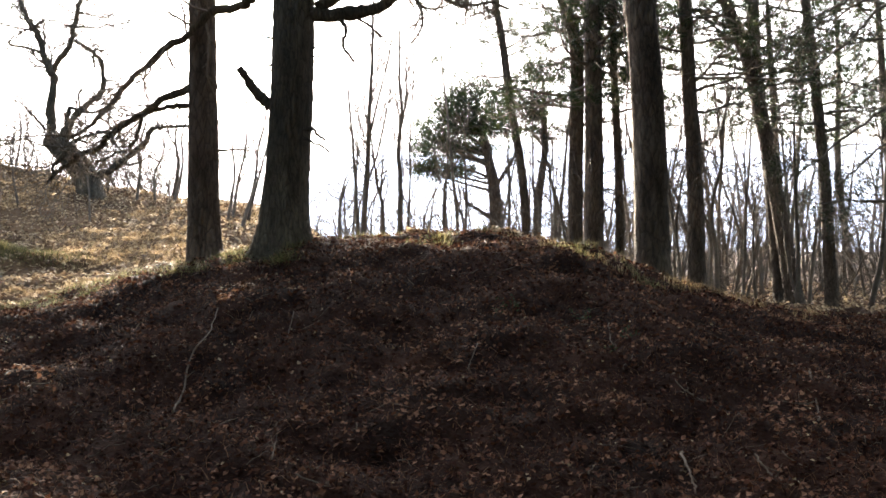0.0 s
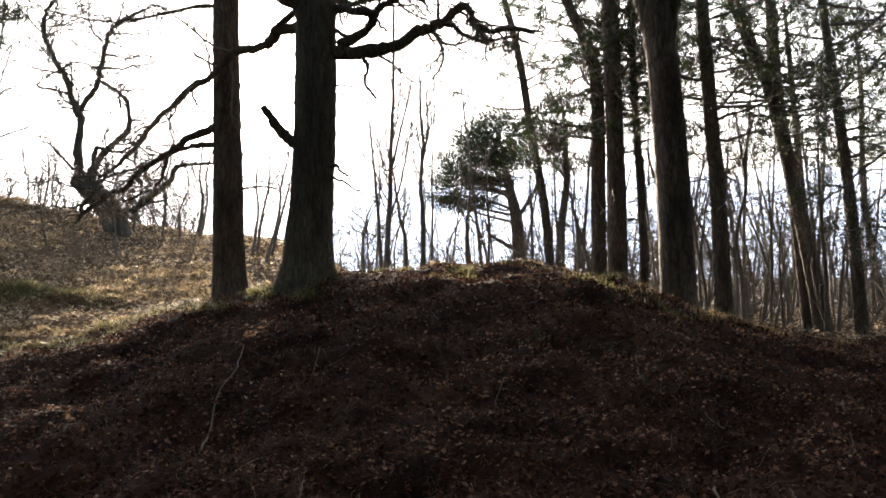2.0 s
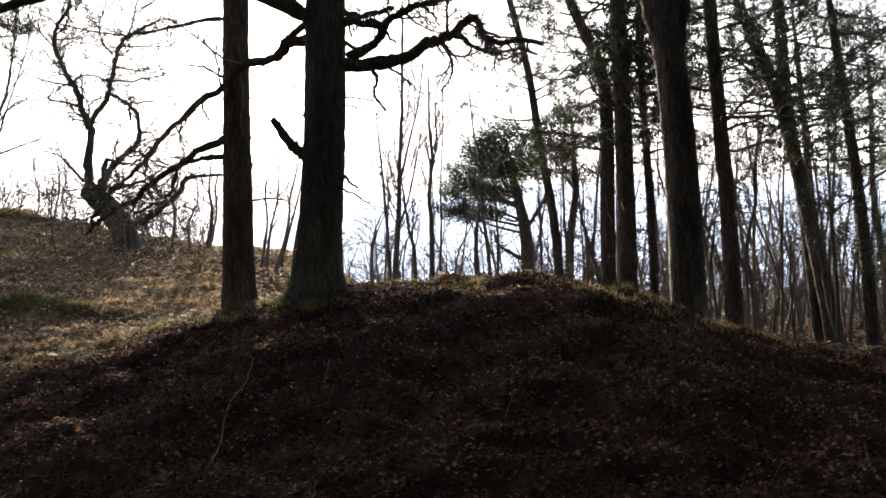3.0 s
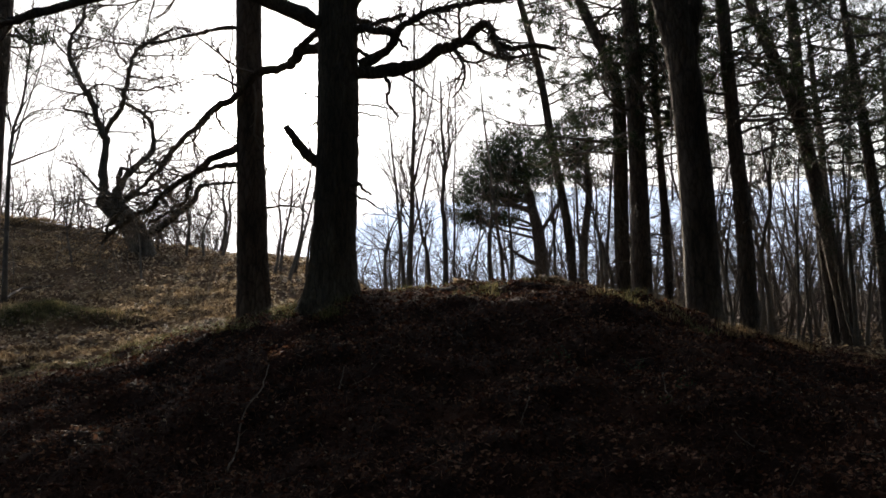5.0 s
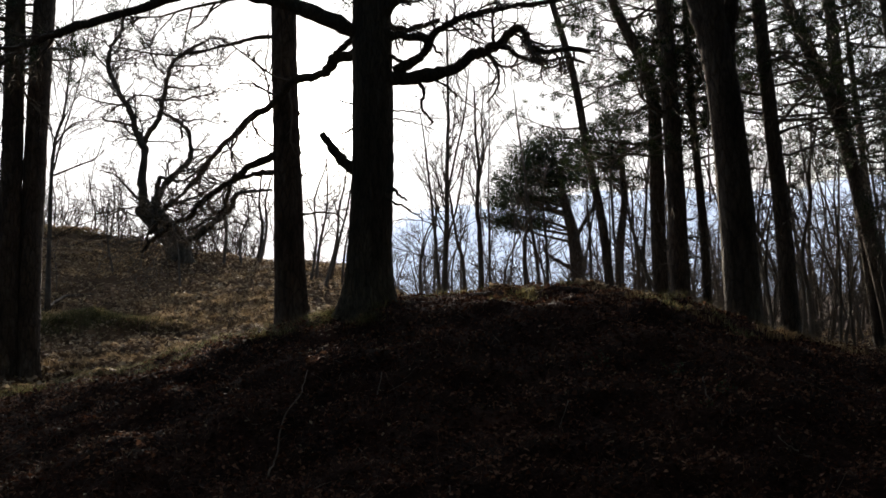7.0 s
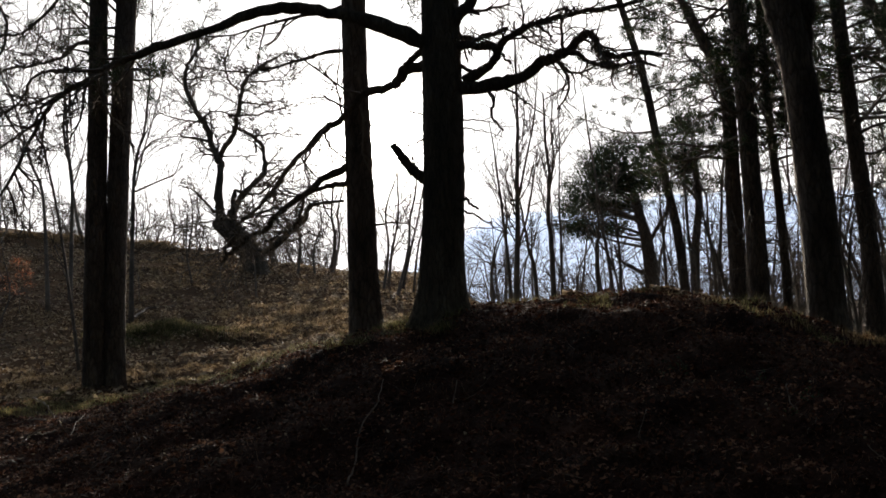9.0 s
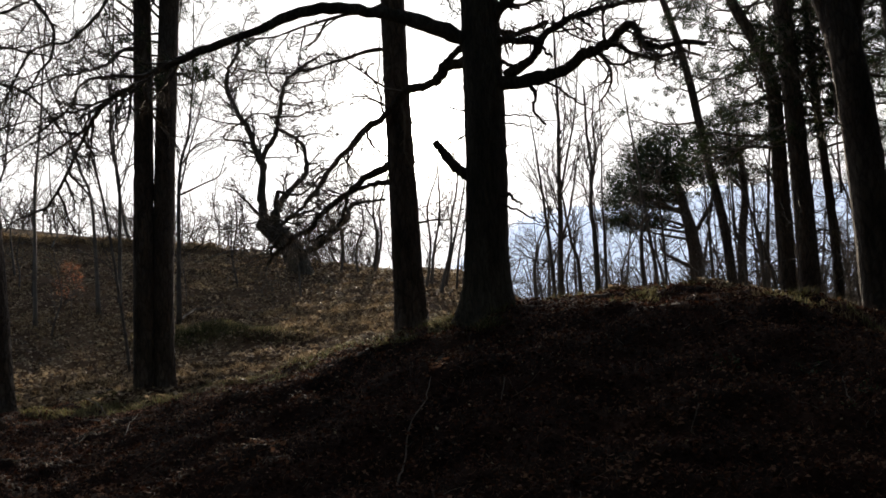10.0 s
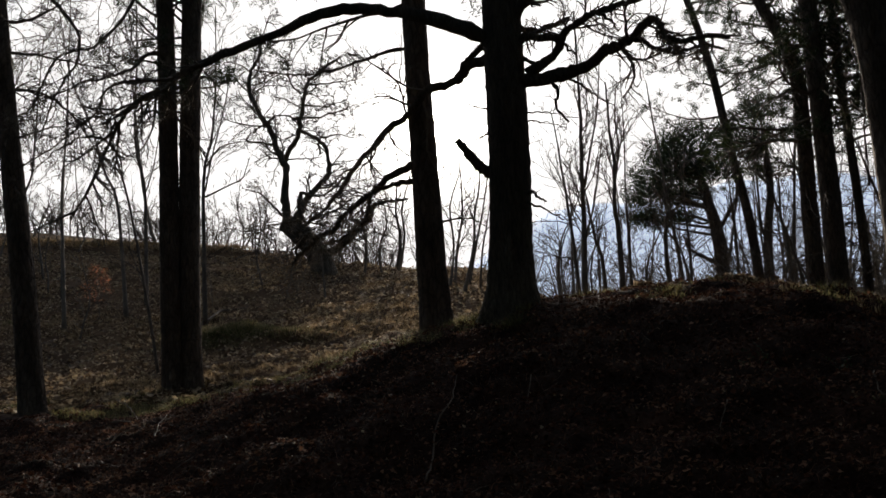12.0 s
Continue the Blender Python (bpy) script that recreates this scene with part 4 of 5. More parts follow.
limb_on(rng, bank_oak, [(-16.55, 36.90, 9.11), (-15.25, 36.65, 8.90), (-14.36, 36.40, 8.94)], 0.04, 0.016, M_OAK, 8, 3, 0.35, 0.9, 0.02, fine=0.01, wob=0.34, gnarl=0.024)


# ---- bare young trees: a few built, many copied ----
def bare_tree(seed, h, r, count, wob, label):
    g = np.random.default_rng(seed)
    tree = thing("bare_tree", (0, 0, 0), label, "tree", "bare young trees")
    p = wander(g, (0, 0, -0.1), (g.normal(0, 0.08), g.normal(0, 0.08), 1), h, 14, wob, 0.03)
    tb = Tubes()
    tb.add(p, np.linspace(r, r * 0.22, 14), 8)
    part("trunk", tb.mesh("trunk", M_TWIG), tree)
    tw = Tubes()
    ramify(g, tw, p, r * 0.45, count, 0.3, 3, 0.16, 0.8, 0.05, 0.15, None, 3, None, 0.005)
    part("crown", tw.mesh("crown", M_TWIG), tree, "bare twigs", "stuff")
    return tree


kinds = [bare_tree(101, 7.2, 0.075, 11, 0.035, "slender bare young tree in the wood"), bare_tree(102, 5.6, 0.06, 10, 0.05, "slender bare young tree in the wood"), bare_tree(103, 8.2, 0.09, 11, 0.04, "slender bare young tree in the wood"), bare_tree(104, 4.2, 0.05, 10, 0.1, "crooked bare young tree in the wood"), bare_tree(105, 3.0, 0.035, 12, 0.12, "low bare bush with many twigs")]
spots = []
g = np.random.default_rng(7)
for near_, far_, a0, a1, n_, pick in [(26, 34, -6, 7, 6, (0, 1, 3)), (26, 46, 5, 30, 20, (0, 2, 1, 3)), (32, 60, -8, 30, 24, (0, 2, 2)), (40, 56, -46, -8, 34, (4, 4, 4, 3)), (27, 38, -42, -20, 6, (4, 4, 3)), (24, 48, 5, 32, 84, (4, 4, 3, 1)), (21, 30, 8, 30, 26, (3, 1, 0)), (25, 40, -7, 5, 14, (4, 4, 3)), (45, 80, -12, 32, 30, (2, 2, 0, 4)), (46, 66, -48, -10, 24, (4, 4, 3))]:
    for _ in range(n_):
        d_, a_ = g.uniform(near_, far_), math.radians(g.uniform(a0, a1))
        spots.append((d_ * math.sin(a_), d_ * math.cos(a_), pick[g.integers(len(pick))], g.uniform(0.75, 1.2), g.uniform(0, 360)))
for x_, y_, k_, s_, r_ in spots:
    a_ = math.degrees(math.atan2(x_, y_))
    if (-24 < a_ < -6 and g.random() < 0.45) or (-19 < a_ < -8.5 and g.random() < 0.75):
        continue
    m_ = pose(x_, y_, ground_z(x_, y_), g.normal(0, 3), g.normal(0, 3), r_)
    ob = copy_thing(kinds[k_], m_)
    ob.scale = (s_, s_, s_)
for k_, (x_, y_) in zip(kinds, [(3.6, 27), (5.4, 29), (9.3, 31), (-2.6, 30), (-19, 40)]):
    k_.location = (x_, y_, ground_z(x_, y_))


# low thicket that closes the distance
g = np.random.default_rng(55)
brush = Tubes()
for _ in range(85):
    d_, a_ = g.uniform(36, 70), math.radians(g.uniform(-11, 34))
    x_, y_ = d_ * math.sin(a_), d_ * math.cos(a_)
    p_ = wander(g, (x_, y_, ground_z(x_, y_) - 0.1), (g.normal(0, 0.2), g.normal(0, 0.2), 1), g.uniform(2.2, 4.6), 8, 0.16, 0.02)
    brush.add(p_, np.linspace(0.06, 0.02, 8), 4)
    ramify(g, brush, p_, 0.03, 8, 0.5, 3, 0.18, 1.0, 0.03, 0.05, None, 3, None, 0.008)
for _ in range(120):
    d_, a_ = g.uniform(24, 42), math.radians(g.uniform(5, 36))
    x_, y_ = d_ * math.sin(a_), d_ * math.cos(a_)
    p_ = wander(g, (x_, y_, ground_z(x_, y_) - 0.1), (g.normal(0, 0.4), g.normal(0, 0.4), 1), g.uniform(1.2, 3.2), 8, 0.2, 0.0)
    brush.add(p_, np.linspace(0.03, 0.012, 8), 4)
    ramify(g, brush, p_, 0.022, 10, 0.5, 2, 0.2, 1.0, 0.0, 0.05, None, 3, None, 0.006)
for _ in range(46):
    d_, a_ = g.uniform(29, 46), math.radians(g.uniform(-7.2, 5))
    x_, y_ = d_ * math.sin(a_), d_ * math.cos(a_)
    p_ = wander(g, (x_, y_, ground_z(x_, y_) - 0.1), (g.normal(0, 0.3), g.normal(0, 0.3), 1), g.uniform(1.6, 3.4), 8, 0.18, 0.0)
    brush.add(p_, np.linspace(0.03, 0.012, 8), 4)
    ramify(g, brush, p_, 0.02, 9, 0.52, 3, 0.2, 1.0, 0.02, 0.05, None, 3, None, 0.0065)
tagged(new("thicket", brush.mesh("thicket", M_TWIG)), "bare grey-brown thicket at the wood's far edge", "thicket", kind="stuff")
brush = Tubes()
for _ in range(150):
    d_, a_ = g.uniform(44, 62), math.radians(g.uniform(-54, -17))
    x_, y_ = d_ * math.sin(a_), d_ * math.cos(a_)
    p_ = wander(g, (x_, y_, ground_z(x_, y_) - 0.1), (g.normal(0, 0.2), g.normal(0, 0.2), 1), g.uniform(1.4, 3.2), 8, 0.18, 0.02)
    brush.add(p_, np.linspace(0.04, 0.014, 8), 4)
    ramify(g, brush, p_, 0.024, 9, 0.55, 3, 0.22, 1.1, 0.03, 0.05, None, 3, None, 0.009)
for _ in range(26):
    d_, a_ = g.uniform(46, 62), math.radians(g.uniform(-21, -8))
    x_, y_ = d_ * math.sin(a_), d_ * math.cos(a_)
    p_ = wander(g, (x_, y_, ground_z(x_, y_) - 0.1), (g.normal(0, 0.25), g.normal(0, 0.25), 1), g.uniform(1.6, 3.4), 8, 0.16, 0.03)
    brush.add(p_, np.linspace(0.04, 0.012, 8), 4)
    ramify(g, brush, p_, 0.02, 8, 0.5, 3, 0.22, 1.05, 0.03, 0.05, None, 3, None, 0.008)
tagged(new("thicket", brush.mesh("thicket", M_TWIG)), "bare grey-brown thicket along the top of the bank", "thicket", kind="stuff")

# slim trees that stand apart, with rising twigs
def slim_tree(points, r, seed, label, count=22, ratio=0.2, forks=()):
    g_ = np.random.default_rng(400 + seed)
    pts = base_at(points, 0.15)
    o = pts[0]
    tree = thing("bare_tree", o, label, "tree", "bare young trees")
    p = smooth_path(pts, 30) + np.cumsum(g_.normal(0, r * 0.12, (30, 3)), 0) * np.array([1, 1, 0])
    tb = Tubes()
    tb.add(p, np.linspace(r * 1.1, r * 0.28, 30) * (1 + 0.5 * np.exp(-np.arange(30) / 1.5)), 8)
    part("trunk", tb.mesh("trunk", M_TWIG, o), tree)
    tw = Tubes()
    fine = 0.0045 + 0.00005 * o[1]
    ramify(g_, tw, p, r * 0.5, count, ratio, 3, 0.14, 0.6, 0.09, 0.22, None, 3, None, fine)
    for f_ in forks:
        q = smooth_path(f_, 14)
        fb = Tubes()
        fb.add(q, np.linspace(r * 0.5, r * 0.2, 14), 6)
        part("limb", fb.mesh("limb", M_TWIG, o), tree)
        ramify(g_, tw, q, r * 0.3, 8, 0.3, 3, 0.14, 0.6, 0.09, 0.15, None, 3, None, fine)
    part("crown", tw.mesh("crown", M_TWIG, o), tree, "bare twigs", "stuff")


slim_tree([(-2.26, 24.00, 1.93), (-2.10, 24.00, 3.20), (-2.04, 24.00, 4.44), (-1.95, 24.00, 6.01), (-1.88, 24.00, 7.59), (-1.82, 24.00, 9.66)], 0.08, 1, "slender bare young tree with rising twigs behind the mound", 18, 0.2, ([(-1.98, 24.00, 4.75), (-1.72, 24.00, 5.84), (-1.48, 24.00, 6.78), (-1.32, 24.00, 8.04)], [(-2.07, 24.00, 3.35), (-1.80, 24.00, 4.12), (-1.59, 24.00, 5.05), (-1.41, 24.00, 5.99)], ))
slim_tree([(-1.68, 24.60, 1.92), (-1.69, 24.60, 2.59), (-1.86, 24.60, 3.39), (-1.97, 24.60, 4.35), (-2.13, 24.60, 5.32)], 0.06, 2, "bent bare young tree behind the mound", 12, 0.24, ())
slim_tree([(-1.18, 23.60, 1.96), (-1.17, 23.60, 2.99), (-1.25, 23.60, 4.06), (-1.19, 23.60, 5.14), (-1.28, 23.60, 6.22), (-1.31, 23.60, 7.47)], 0.075, 3, "forked bare young tree behind the mound", 15, 0.2, ([(-1.17, 23.60, 4.68), (-0.98, 23.60, 5.59), (-1.00, 23.60, 6.52), (-0.88, 23.60, 7.45)], ))
slim_tree([(-1.00, 23.00, 1.99), (-0.88, 23.00, 3.10), (-0.89, 23.00, 4.44), (-0.81, 23.00, 5.94), (-0.78, 23.00, 7.91)], 0.03, 4, "very thin straight bare young tree behind the mound", 9, 0.12, ())
slim_tree([(0.59, 25.00, 1.93), (0.64, 25.00, 3.02), (0.63, 25.00, 4.31), (0.70, 25.00, 5.28)], 0.045, 5, "slender bare young tree before the far pine", 10, 0.24, ())
slim_tree([(0.04, 26.00, 1.96), (-0.00, 26.00, 2.93), (0.13, 26.00, 3.93), (0.09, 26.00, 4.94)], 0.06, 6, "slender bare young tree before the far pine", 10, 0.24, ())
slim_tree([(2.62, 24.00, 1.75), (2.62, 24.00, 2.60), (2.45, 24.00, 3.22), (2.44, 24.00, 4.45), (2.47, 24.00, 6.01)], 0.05, 7, "slender bare young tree among the pines", 9, 0.2, ())
slim_tree([(3.05, 24.00, 1.74), (3.04, 24.00, 2.74), (2.93, 24.00, 3.51), (3.00, 24.00, 4.59)], 0.06, 8, "slender bare young tree among the pines", 9, 0.22, ())
slim_tree([(1.87, 25.00, 1.90), (1.89, 25.00, 3.14), (1.86, 25.00, 3.95), (1.82, 25.00, 4.92)], 0.05, 9, "slender bare young tree among the pines", 9, 0.22, ())
slim_tree([(5.79, 18.50, 0.63), (5.74, 18.50, 1.56), (5.67, 18.50, 2.50), (5.88, 18.50, 3.43), (5.80, 18.50, 4.26), (5.66, 18.50, 5.34)], 0.055, 10, "crooked bare young tree in the level wood", 13, 0.24, ([(5.87, 18.50, 3.32), (5.86, 18.50, 4.02), (6.06, 18.50, 4.85), (6.19, 18.50, 5.68)], ))
slim_tree([(5.89, 19.50, 0.71), (5.94, 19.50, 1.69), (5.71, 19.50, 2.55), (5.65, 19.50, 3.42)], 0.045, 11, "crooked bare young tree in the level wood", 10, 0.26, ())
slim_tree([(6.30, 18.50, 0.56), (6.38, 18.50, 1.54), (6.41, 18.50, 2.59), (6.39, 18.50, 3.53), (6.47, 18.50, 4.36)], 0.035, 12, "slender bare young tree in the level wood", 10, 0.24, ())
slim_tree([(6.78, 19.00, 0.47), (6.71, 19.00, 1.30), (6.71, 19.00, 2.26), (6.85, 19.00, 3.22)], 0.03, 13, "slender bare young tree in the level wood", 9, 0.26, ())
slim_tree([(7.90, 19.50, 0.54), (7.87, 19.50, 1.76), (7.79, 19.50, 2.99), (7.78, 19.50, 4.23), (7.81, 19.50, 5.72)], 0.05, 14, "slender bare young tree in the level wood", 10, 0.2, ())
slim_tree([(9.15, 22.00, 0.94), (9.34, 22.00, 2.04), (9.48, 22.00, 2.87)], 0.05, 15, "slender bare young tree in the level wood", 9, 0.26, ())
slim_tree([(5.83, 22.00, 1.03), (5.77, 22.00, 2.14), (5.68, 22.00, 3.26), (5.78, 22.00, 4.24)], 0.04, 16, "slender bare young tree in the level wood", 10, 0.24, ())
slim_tree([(-13.58, 24.00, 4.10), (-13.39, 24.00, 5.61), (-13.30, 24.00, 6.58), (-13.02, 24.00, 7.54), (-12.86, 24.00, 9.16), (-12.74, 24.00, 11.46)], 0.06, 17, "tall bare young tree at the hollow's far side", 15, 0.22, ([(-13.36, 24.00, 5.61), (-12.52, 24.00, 5.90), (-12.11, 24.00, 6.05), (-11.92, 24.00, 6.45)], [(-13.31, 24.00, 6.50), (-12.77, 24.00, 7.08), (-11.92, 24.00, 7.17)], [(-13.36, 24.00, 5.77), (-13.10, 24.00, 6.73), (-12.52, 24.00, 8.49), (-12.28, 24.00, 9.79)], ))
slim_tree([(-12.88, 42.00, 4.39), (-12.67, 42.00, 5.49), (-12.80, 42.00, 6.87), (-12.64, 42.00, 8.26)], 0.1, 18, "bare young tree on the bank", 9, 0.35, ([(-12.77, 42.00, 6.46), (-13.10, 42.00, 7.02), (-13.32, 42.00, 7.86)], ))
slim_tree([(-4.14, 40.00, 4.02), (-3.87, 40.00, 5.57), (-3.89, 40.00, 6.88)], 0.06, 19, "bare young tree beyond the oak", 9, 0.35, ())
slim_tree([(-7.13, 31.00, 2.82), (-6.65, 31.00, 3.98), (-6.52, 31.00, 5.20), (-6.26, 31.00, 6.41), (-6.38, 31.00, 7.64)], 0.055, 30, "leaning bare young tree seen between pine and oak", 12, 0.3, ())
slim_tree([(-8.11, 33.00, 2.88), (-7.83, 33.00, 4.16), (-7.90, 33.00, 5.67), (-7.46, 33.00, 6.96), (-7.34, 33.00, 7.83)], 0.05, 31, "thin bare young tree seen between pine and oak", 12, 0.3, ())
slim_tree([(-15.39, 44.00, 4.87), (-15.15, 44.00, 5.88), (-15.31, 44.00, 7.19), (-15.07, 44.00, 8.34)], 0.05, 32, "thin bare young tree on the top of the bank", 12, 0.36, ())
slim_tree([(-22.34, 44.00, 5.66), (-22.19, 44.00, 6.82), (-22.43, 44.00, 8.00), (-22.25, 44.00, 9.17)], 0.05, 33, "thin bare young tree on the top of the bank", 12, 0.36, ())
slim_tree([(-17.71, 23.00, 4.29), (-17.65, 23.00, 5.15), (-17.62, 23.00, 6.37), (-17.40, 23.00, 8.44), (-17.28, 23.00, 10.37), (-17.10, 23.00, 13.03)], 0.05, 40, "thin bare young tree in the hollow", 14, 0.2, ())
slim_tree([(-16.91, 25.00, 4.34), (-17.06, 25.00, 5.64), (-17.51, 25.00, 6.99), (-17.93, 25.00, 8.54), (-18.60, 25.00, 10.34), (-18.95, 25.00, 12.52)], 0.055, 41, "leaning bare young tree in the hollow", 14, 0.2, ())
slim_tree([(-17.44, 27.00, 4.88), (-17.36, 27.00, 6.46), (-17.61, 27.00, 7.89), (-17.60, 27.00, 9.50), (-17.39, 27.00, 11.50), (-17.31, 27.00, 14.15)], 0.06, 42, "forked bare young tree on the bank", 12, 0.2, ([(-17.37, 27.00, 6.36), (-17.07, 27.00, 7.03), (-16.78, 27.00, 7.99), (-16.50, 27.00, 9.56)], ))
slim_tree([(-16.69, 20.00, 3.59), (-16.60, 20.00, 4.95), (-16.24, 20.00, 6.14), (-16.07, 20.00, 7.66), (-15.74, 20.00, 9.79)], 0.04, 43, "thin bare young tree at the hollow's rim", 14, 0.24, ())

# saplings in the hollow
def sapling(points, r, label, seed, copper=0, ratio=0.22):
    g_ = np.random.default_rng(seed)
    pts = base_at(points)
    tree = thing("sapling", pts[0], label, "sapling")
    p = smooth_path(pts, 16)
    tb = Tubes()
    tb.add(p, np.linspace(r, r * 0.4, 16), 7)
    part("stem", tb.mesh("stem", M_TWIG, pts[0]), tree)
    tw, tips = Tubes(), []
    ramify(g_, tw, p, r * 0.6, 14, ratio, 3 if ratio > 0.4 and not copper else 2, 0.17, 0.75, 0.05, 0.25, tips, 3, None, 0.003 + 0.06 * r)
    part("twig_spray", tw.mesh("twig_spray", M_TWIG, pts[0]), tree, kind="stuff")
    if copper:
        part("foliage", needles(g_, tips, copper, 0.055, 0.014, M_COPPER, "foliage", pts[0]), tree, "withered copper leaves", "stuff")


sapling([(-11.37, 17.90, 0.73), (-11.55, 17.90, 1.96), (-11.79, 17.90, 3.66), (-12.01, 17.90, 4.87), (-12.25, 17.90, 5.82), (-12.41, 17.90, 6.78)], 0.04, "thin bent sapling beside the twin pines", 1)
sapling([(-20.61, 26.70, 2.94), (-20.49, 26.70, 5.12), (-20.31, 26.70, 7.52), (-20.04, 26.70, 9.93)], 0.045, "thin straight sapling on the bank", 2)
sapling([(-24.13, 38.60, 5.69), (-24.49, 38.60, 6.84), (-24.83, 38.60, 9.14), (-24.99, 38.60, 11.44), (-25.13, 38.60, 14.06)], 0.1, "bare bent young tree on the bank", 3)
sapling([(-17.76, 24.80, 2.21), (-17.77, 24.80, 2.85), (-17.83, 24.80, 3.49)], 0.014, "small beech sapling with withered copper leaves", 4, 2, 0.5)
sapling([(-26.31, 36.10, 5.72), (-26.57, 36.10, 6.82), (-26.75, 36.10, 8.45), (-26.79, 36.10, 10.91)], 0.05, "thin bare sapling on the bank", 6)
sapling([(-15.11, 27.30, 2.39), (-15.15, 27.30, 3.36), (-15.46, 27.30, 4.07)], 0.012, "low thin sapling in the hollow", 7)
sapling([(-12.22, 39.80, 3.74), (-11.78, 39.80, 5.31), (-11.81, 39.80, 6.67), (-11.22, 39.80, 8.50)], 0.07, "bare young tree on the bank", 8)
sapling([(-7.54, 33.80, 2.76), (-7.15, 33.80, 4.07), (-6.79, 33.80, 5.38), (-6.40, 33.80, 7.14)], 0.06, "bare leaning young tree beyond the oak", 9)
sapling([(-6.89, 32.80, 2.58), (-6.70, 32.80, 3.76), (-6.45, 32.80, 4.82), (-6.14, 32.80, 6.10)], 0.05, "bare leaning young tree beyond the oak", 10)
sapling([(-9.45, 36.00, 3.37), (-9.25, 36.00, 4.60), (-9.37, 36.00, 5.82), (-9.08, 36.00, 7.25)], 0.07, "slender bare young tree beyond the oak", 11, 0, 0.42)
sapling([(-8.14, 34.00, 3.03), (-7.93, 34.00, 4.14), (-7.63, 34.00, 5.47), (-7.58, 34.00, 7.29)], 0.07, "slender bare young tree beyond the oak", 12, 0, 0.42)
sapling([(-13.27, 38.00, 3.96), (-13.09, 38.00, 4.78), (-13.16, 38.00, 5.82), (-12.81, 38.00, 7.10)], 0.07, "slender bare young tree on the bank", 13, 0, 0.42)
sapling([(-12.42, 38.00, 3.80), (-12.47, 38.00, 4.73), (-12.08, 38.00, 5.73), (-12.13, 38.00, 6.77)], 0.06, "slender bare young tree on the bank", 14, 0, 0.42)

# ---- litter, grass ----
def scatter(rng_, n, x0, x1, y0, y1, bias=1.0):
    x = rng_.uniform(x0, x1, n)
    y = y0 + (y1 - y0) * rng_.random(n) ** bias
    return x, y


def leaf_litter(name, n, region, seed, size, mat, label, bias=1.0):
    g_ = np.random.default_rng(seed)
    x, y = scatter(g_, n, *region, bias)
    z = height(x, y) + g_.uniform(0.0, 0.035, n)
    a, ln = g_.uniform(0, 6.28, n), size * g_.uniform(0.5, 1.3, n)
    t = np.stack([np.cos(a), np.sin(a), g_.normal(0, 0.45, n)], -1)
    t /= np.linalg.norm(t, axis=1, keepdims=True)
    up = np.stack([g_.normal(0, 0.5, n), g_.normal(0, 0.5, n), np.ones(n)], -1)
    s = np.cross(t, up)
    s /= np.linalg.norm(s, axis=1, keepdims=True)
    up = np.cross(s, t)
    c = np.stack([x, y, z], -1)
    L, W = ln[:, None], (ln * g_.uniform(0.3, 0.55, n))[:, None]
    fold, curl = (g_.uniform(0.0, 0.5, n) * ln)[:, None], (g_.uniform(-0.1, 0.5, n) * ln)[:, None]
    v = np.stack([c - t * L * 0.5 + up * curl, c + t * L * 0.5 + up * curl * 0.6, c + s * W + up * fold, c - s * W + up * fold], 1)
    i = np.arange(n)[:, None] * 4
    f = np.concatenate([i + [0, 2, 1], i + [0, 1, 3]])
    ob = new(name, mesh_of(name, v.reshape(-1, 3), f, mat, False))
    return tagged(ob, label, "leaves", kind="stuff")


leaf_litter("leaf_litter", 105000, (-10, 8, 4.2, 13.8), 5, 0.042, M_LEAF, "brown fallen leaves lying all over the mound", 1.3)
# glints on the litter imitated by tiny pale leaves among real dry ones
leaf_litter("leaf_litter", 2600, (-9, 7, 4.4, 12.8), 9, 0.032, M_DRY_LIT, "pale dry leaves scattered over the mound, many standing in for glints", 1.3)
leaf_litter("leaf_litter", 90000, (-28, 2, 13, 42), 6, 0.11, M_DRY_LIT, "brown fallen leaves on the bank and in the hollow", 1.5)
leaf_litter("leaf_litter", 24000, (1, 20, 13, 34), 8, 0.085, M_DRY_LIT, "brown fallen leaves on the floor of the level wood")


def blades(name, x, y, seed, ln, width, lean, mat, label, category):
    g_ = np.random.default_rng(seed)
    n = len(x)
    z = height(x, y) - 0.01
    a = g_.uniform(0, 6.28, n)
    h = ln * g_.uniform(0.45, 1.3, n)
    d = np.stack([np.cos(a), np.sin(a), 0 * a], -1)
    s = np.stack([-np.sin(a), np.cos(a), 0 * a], -1) * width
    b = np.stack([x, y, z], -1)
    k = (g_.uniform(0.2, 1.0, n) * lean * h)[:, None]
    up = np.array([0, 0, 1.0])
    v = np.stack([b - s, b + s, b + d * k * 0.3 + up * h[:, None] * 0.55 + s * 0.7, b + d * k * 0.3 + up * h[:, None] * 0.55 - s * 0.7, b + d * k + up * h[:, None] * 0.85], 1)
    i = np.arange(n)[:, None] * 5
    ob = new(name, mesh_of(name, v.reshape(-1, 3), [i + [0, 1, 2, 3], i + [3, 2, 4]], mat, False))
    return tagged(ob, label, category, kind="stuff")


g = np.random.default_rng(12)
x, y = scatter(g, 110000, -9.5, 4.6, 9.6, 15)
keep = (grain(x * 1.3, y * 1.3, 21) + 0.55 * grain(x * 4, y * 4, 22) > 0.3 - 0.24 * (1 - step(-5.0, -1.5, x)) + 0.75 * step(1.2, 3.2, x)) & (y > 10.4 - 0.12 * x + 0.5 * grain(x * 2, y * 2, 23))
blades("grass", x[keep], y[keep], 13, 0.12, 0.0036, 1.0, M_GRASS, "short winter grass along the mound's crest", "grass")
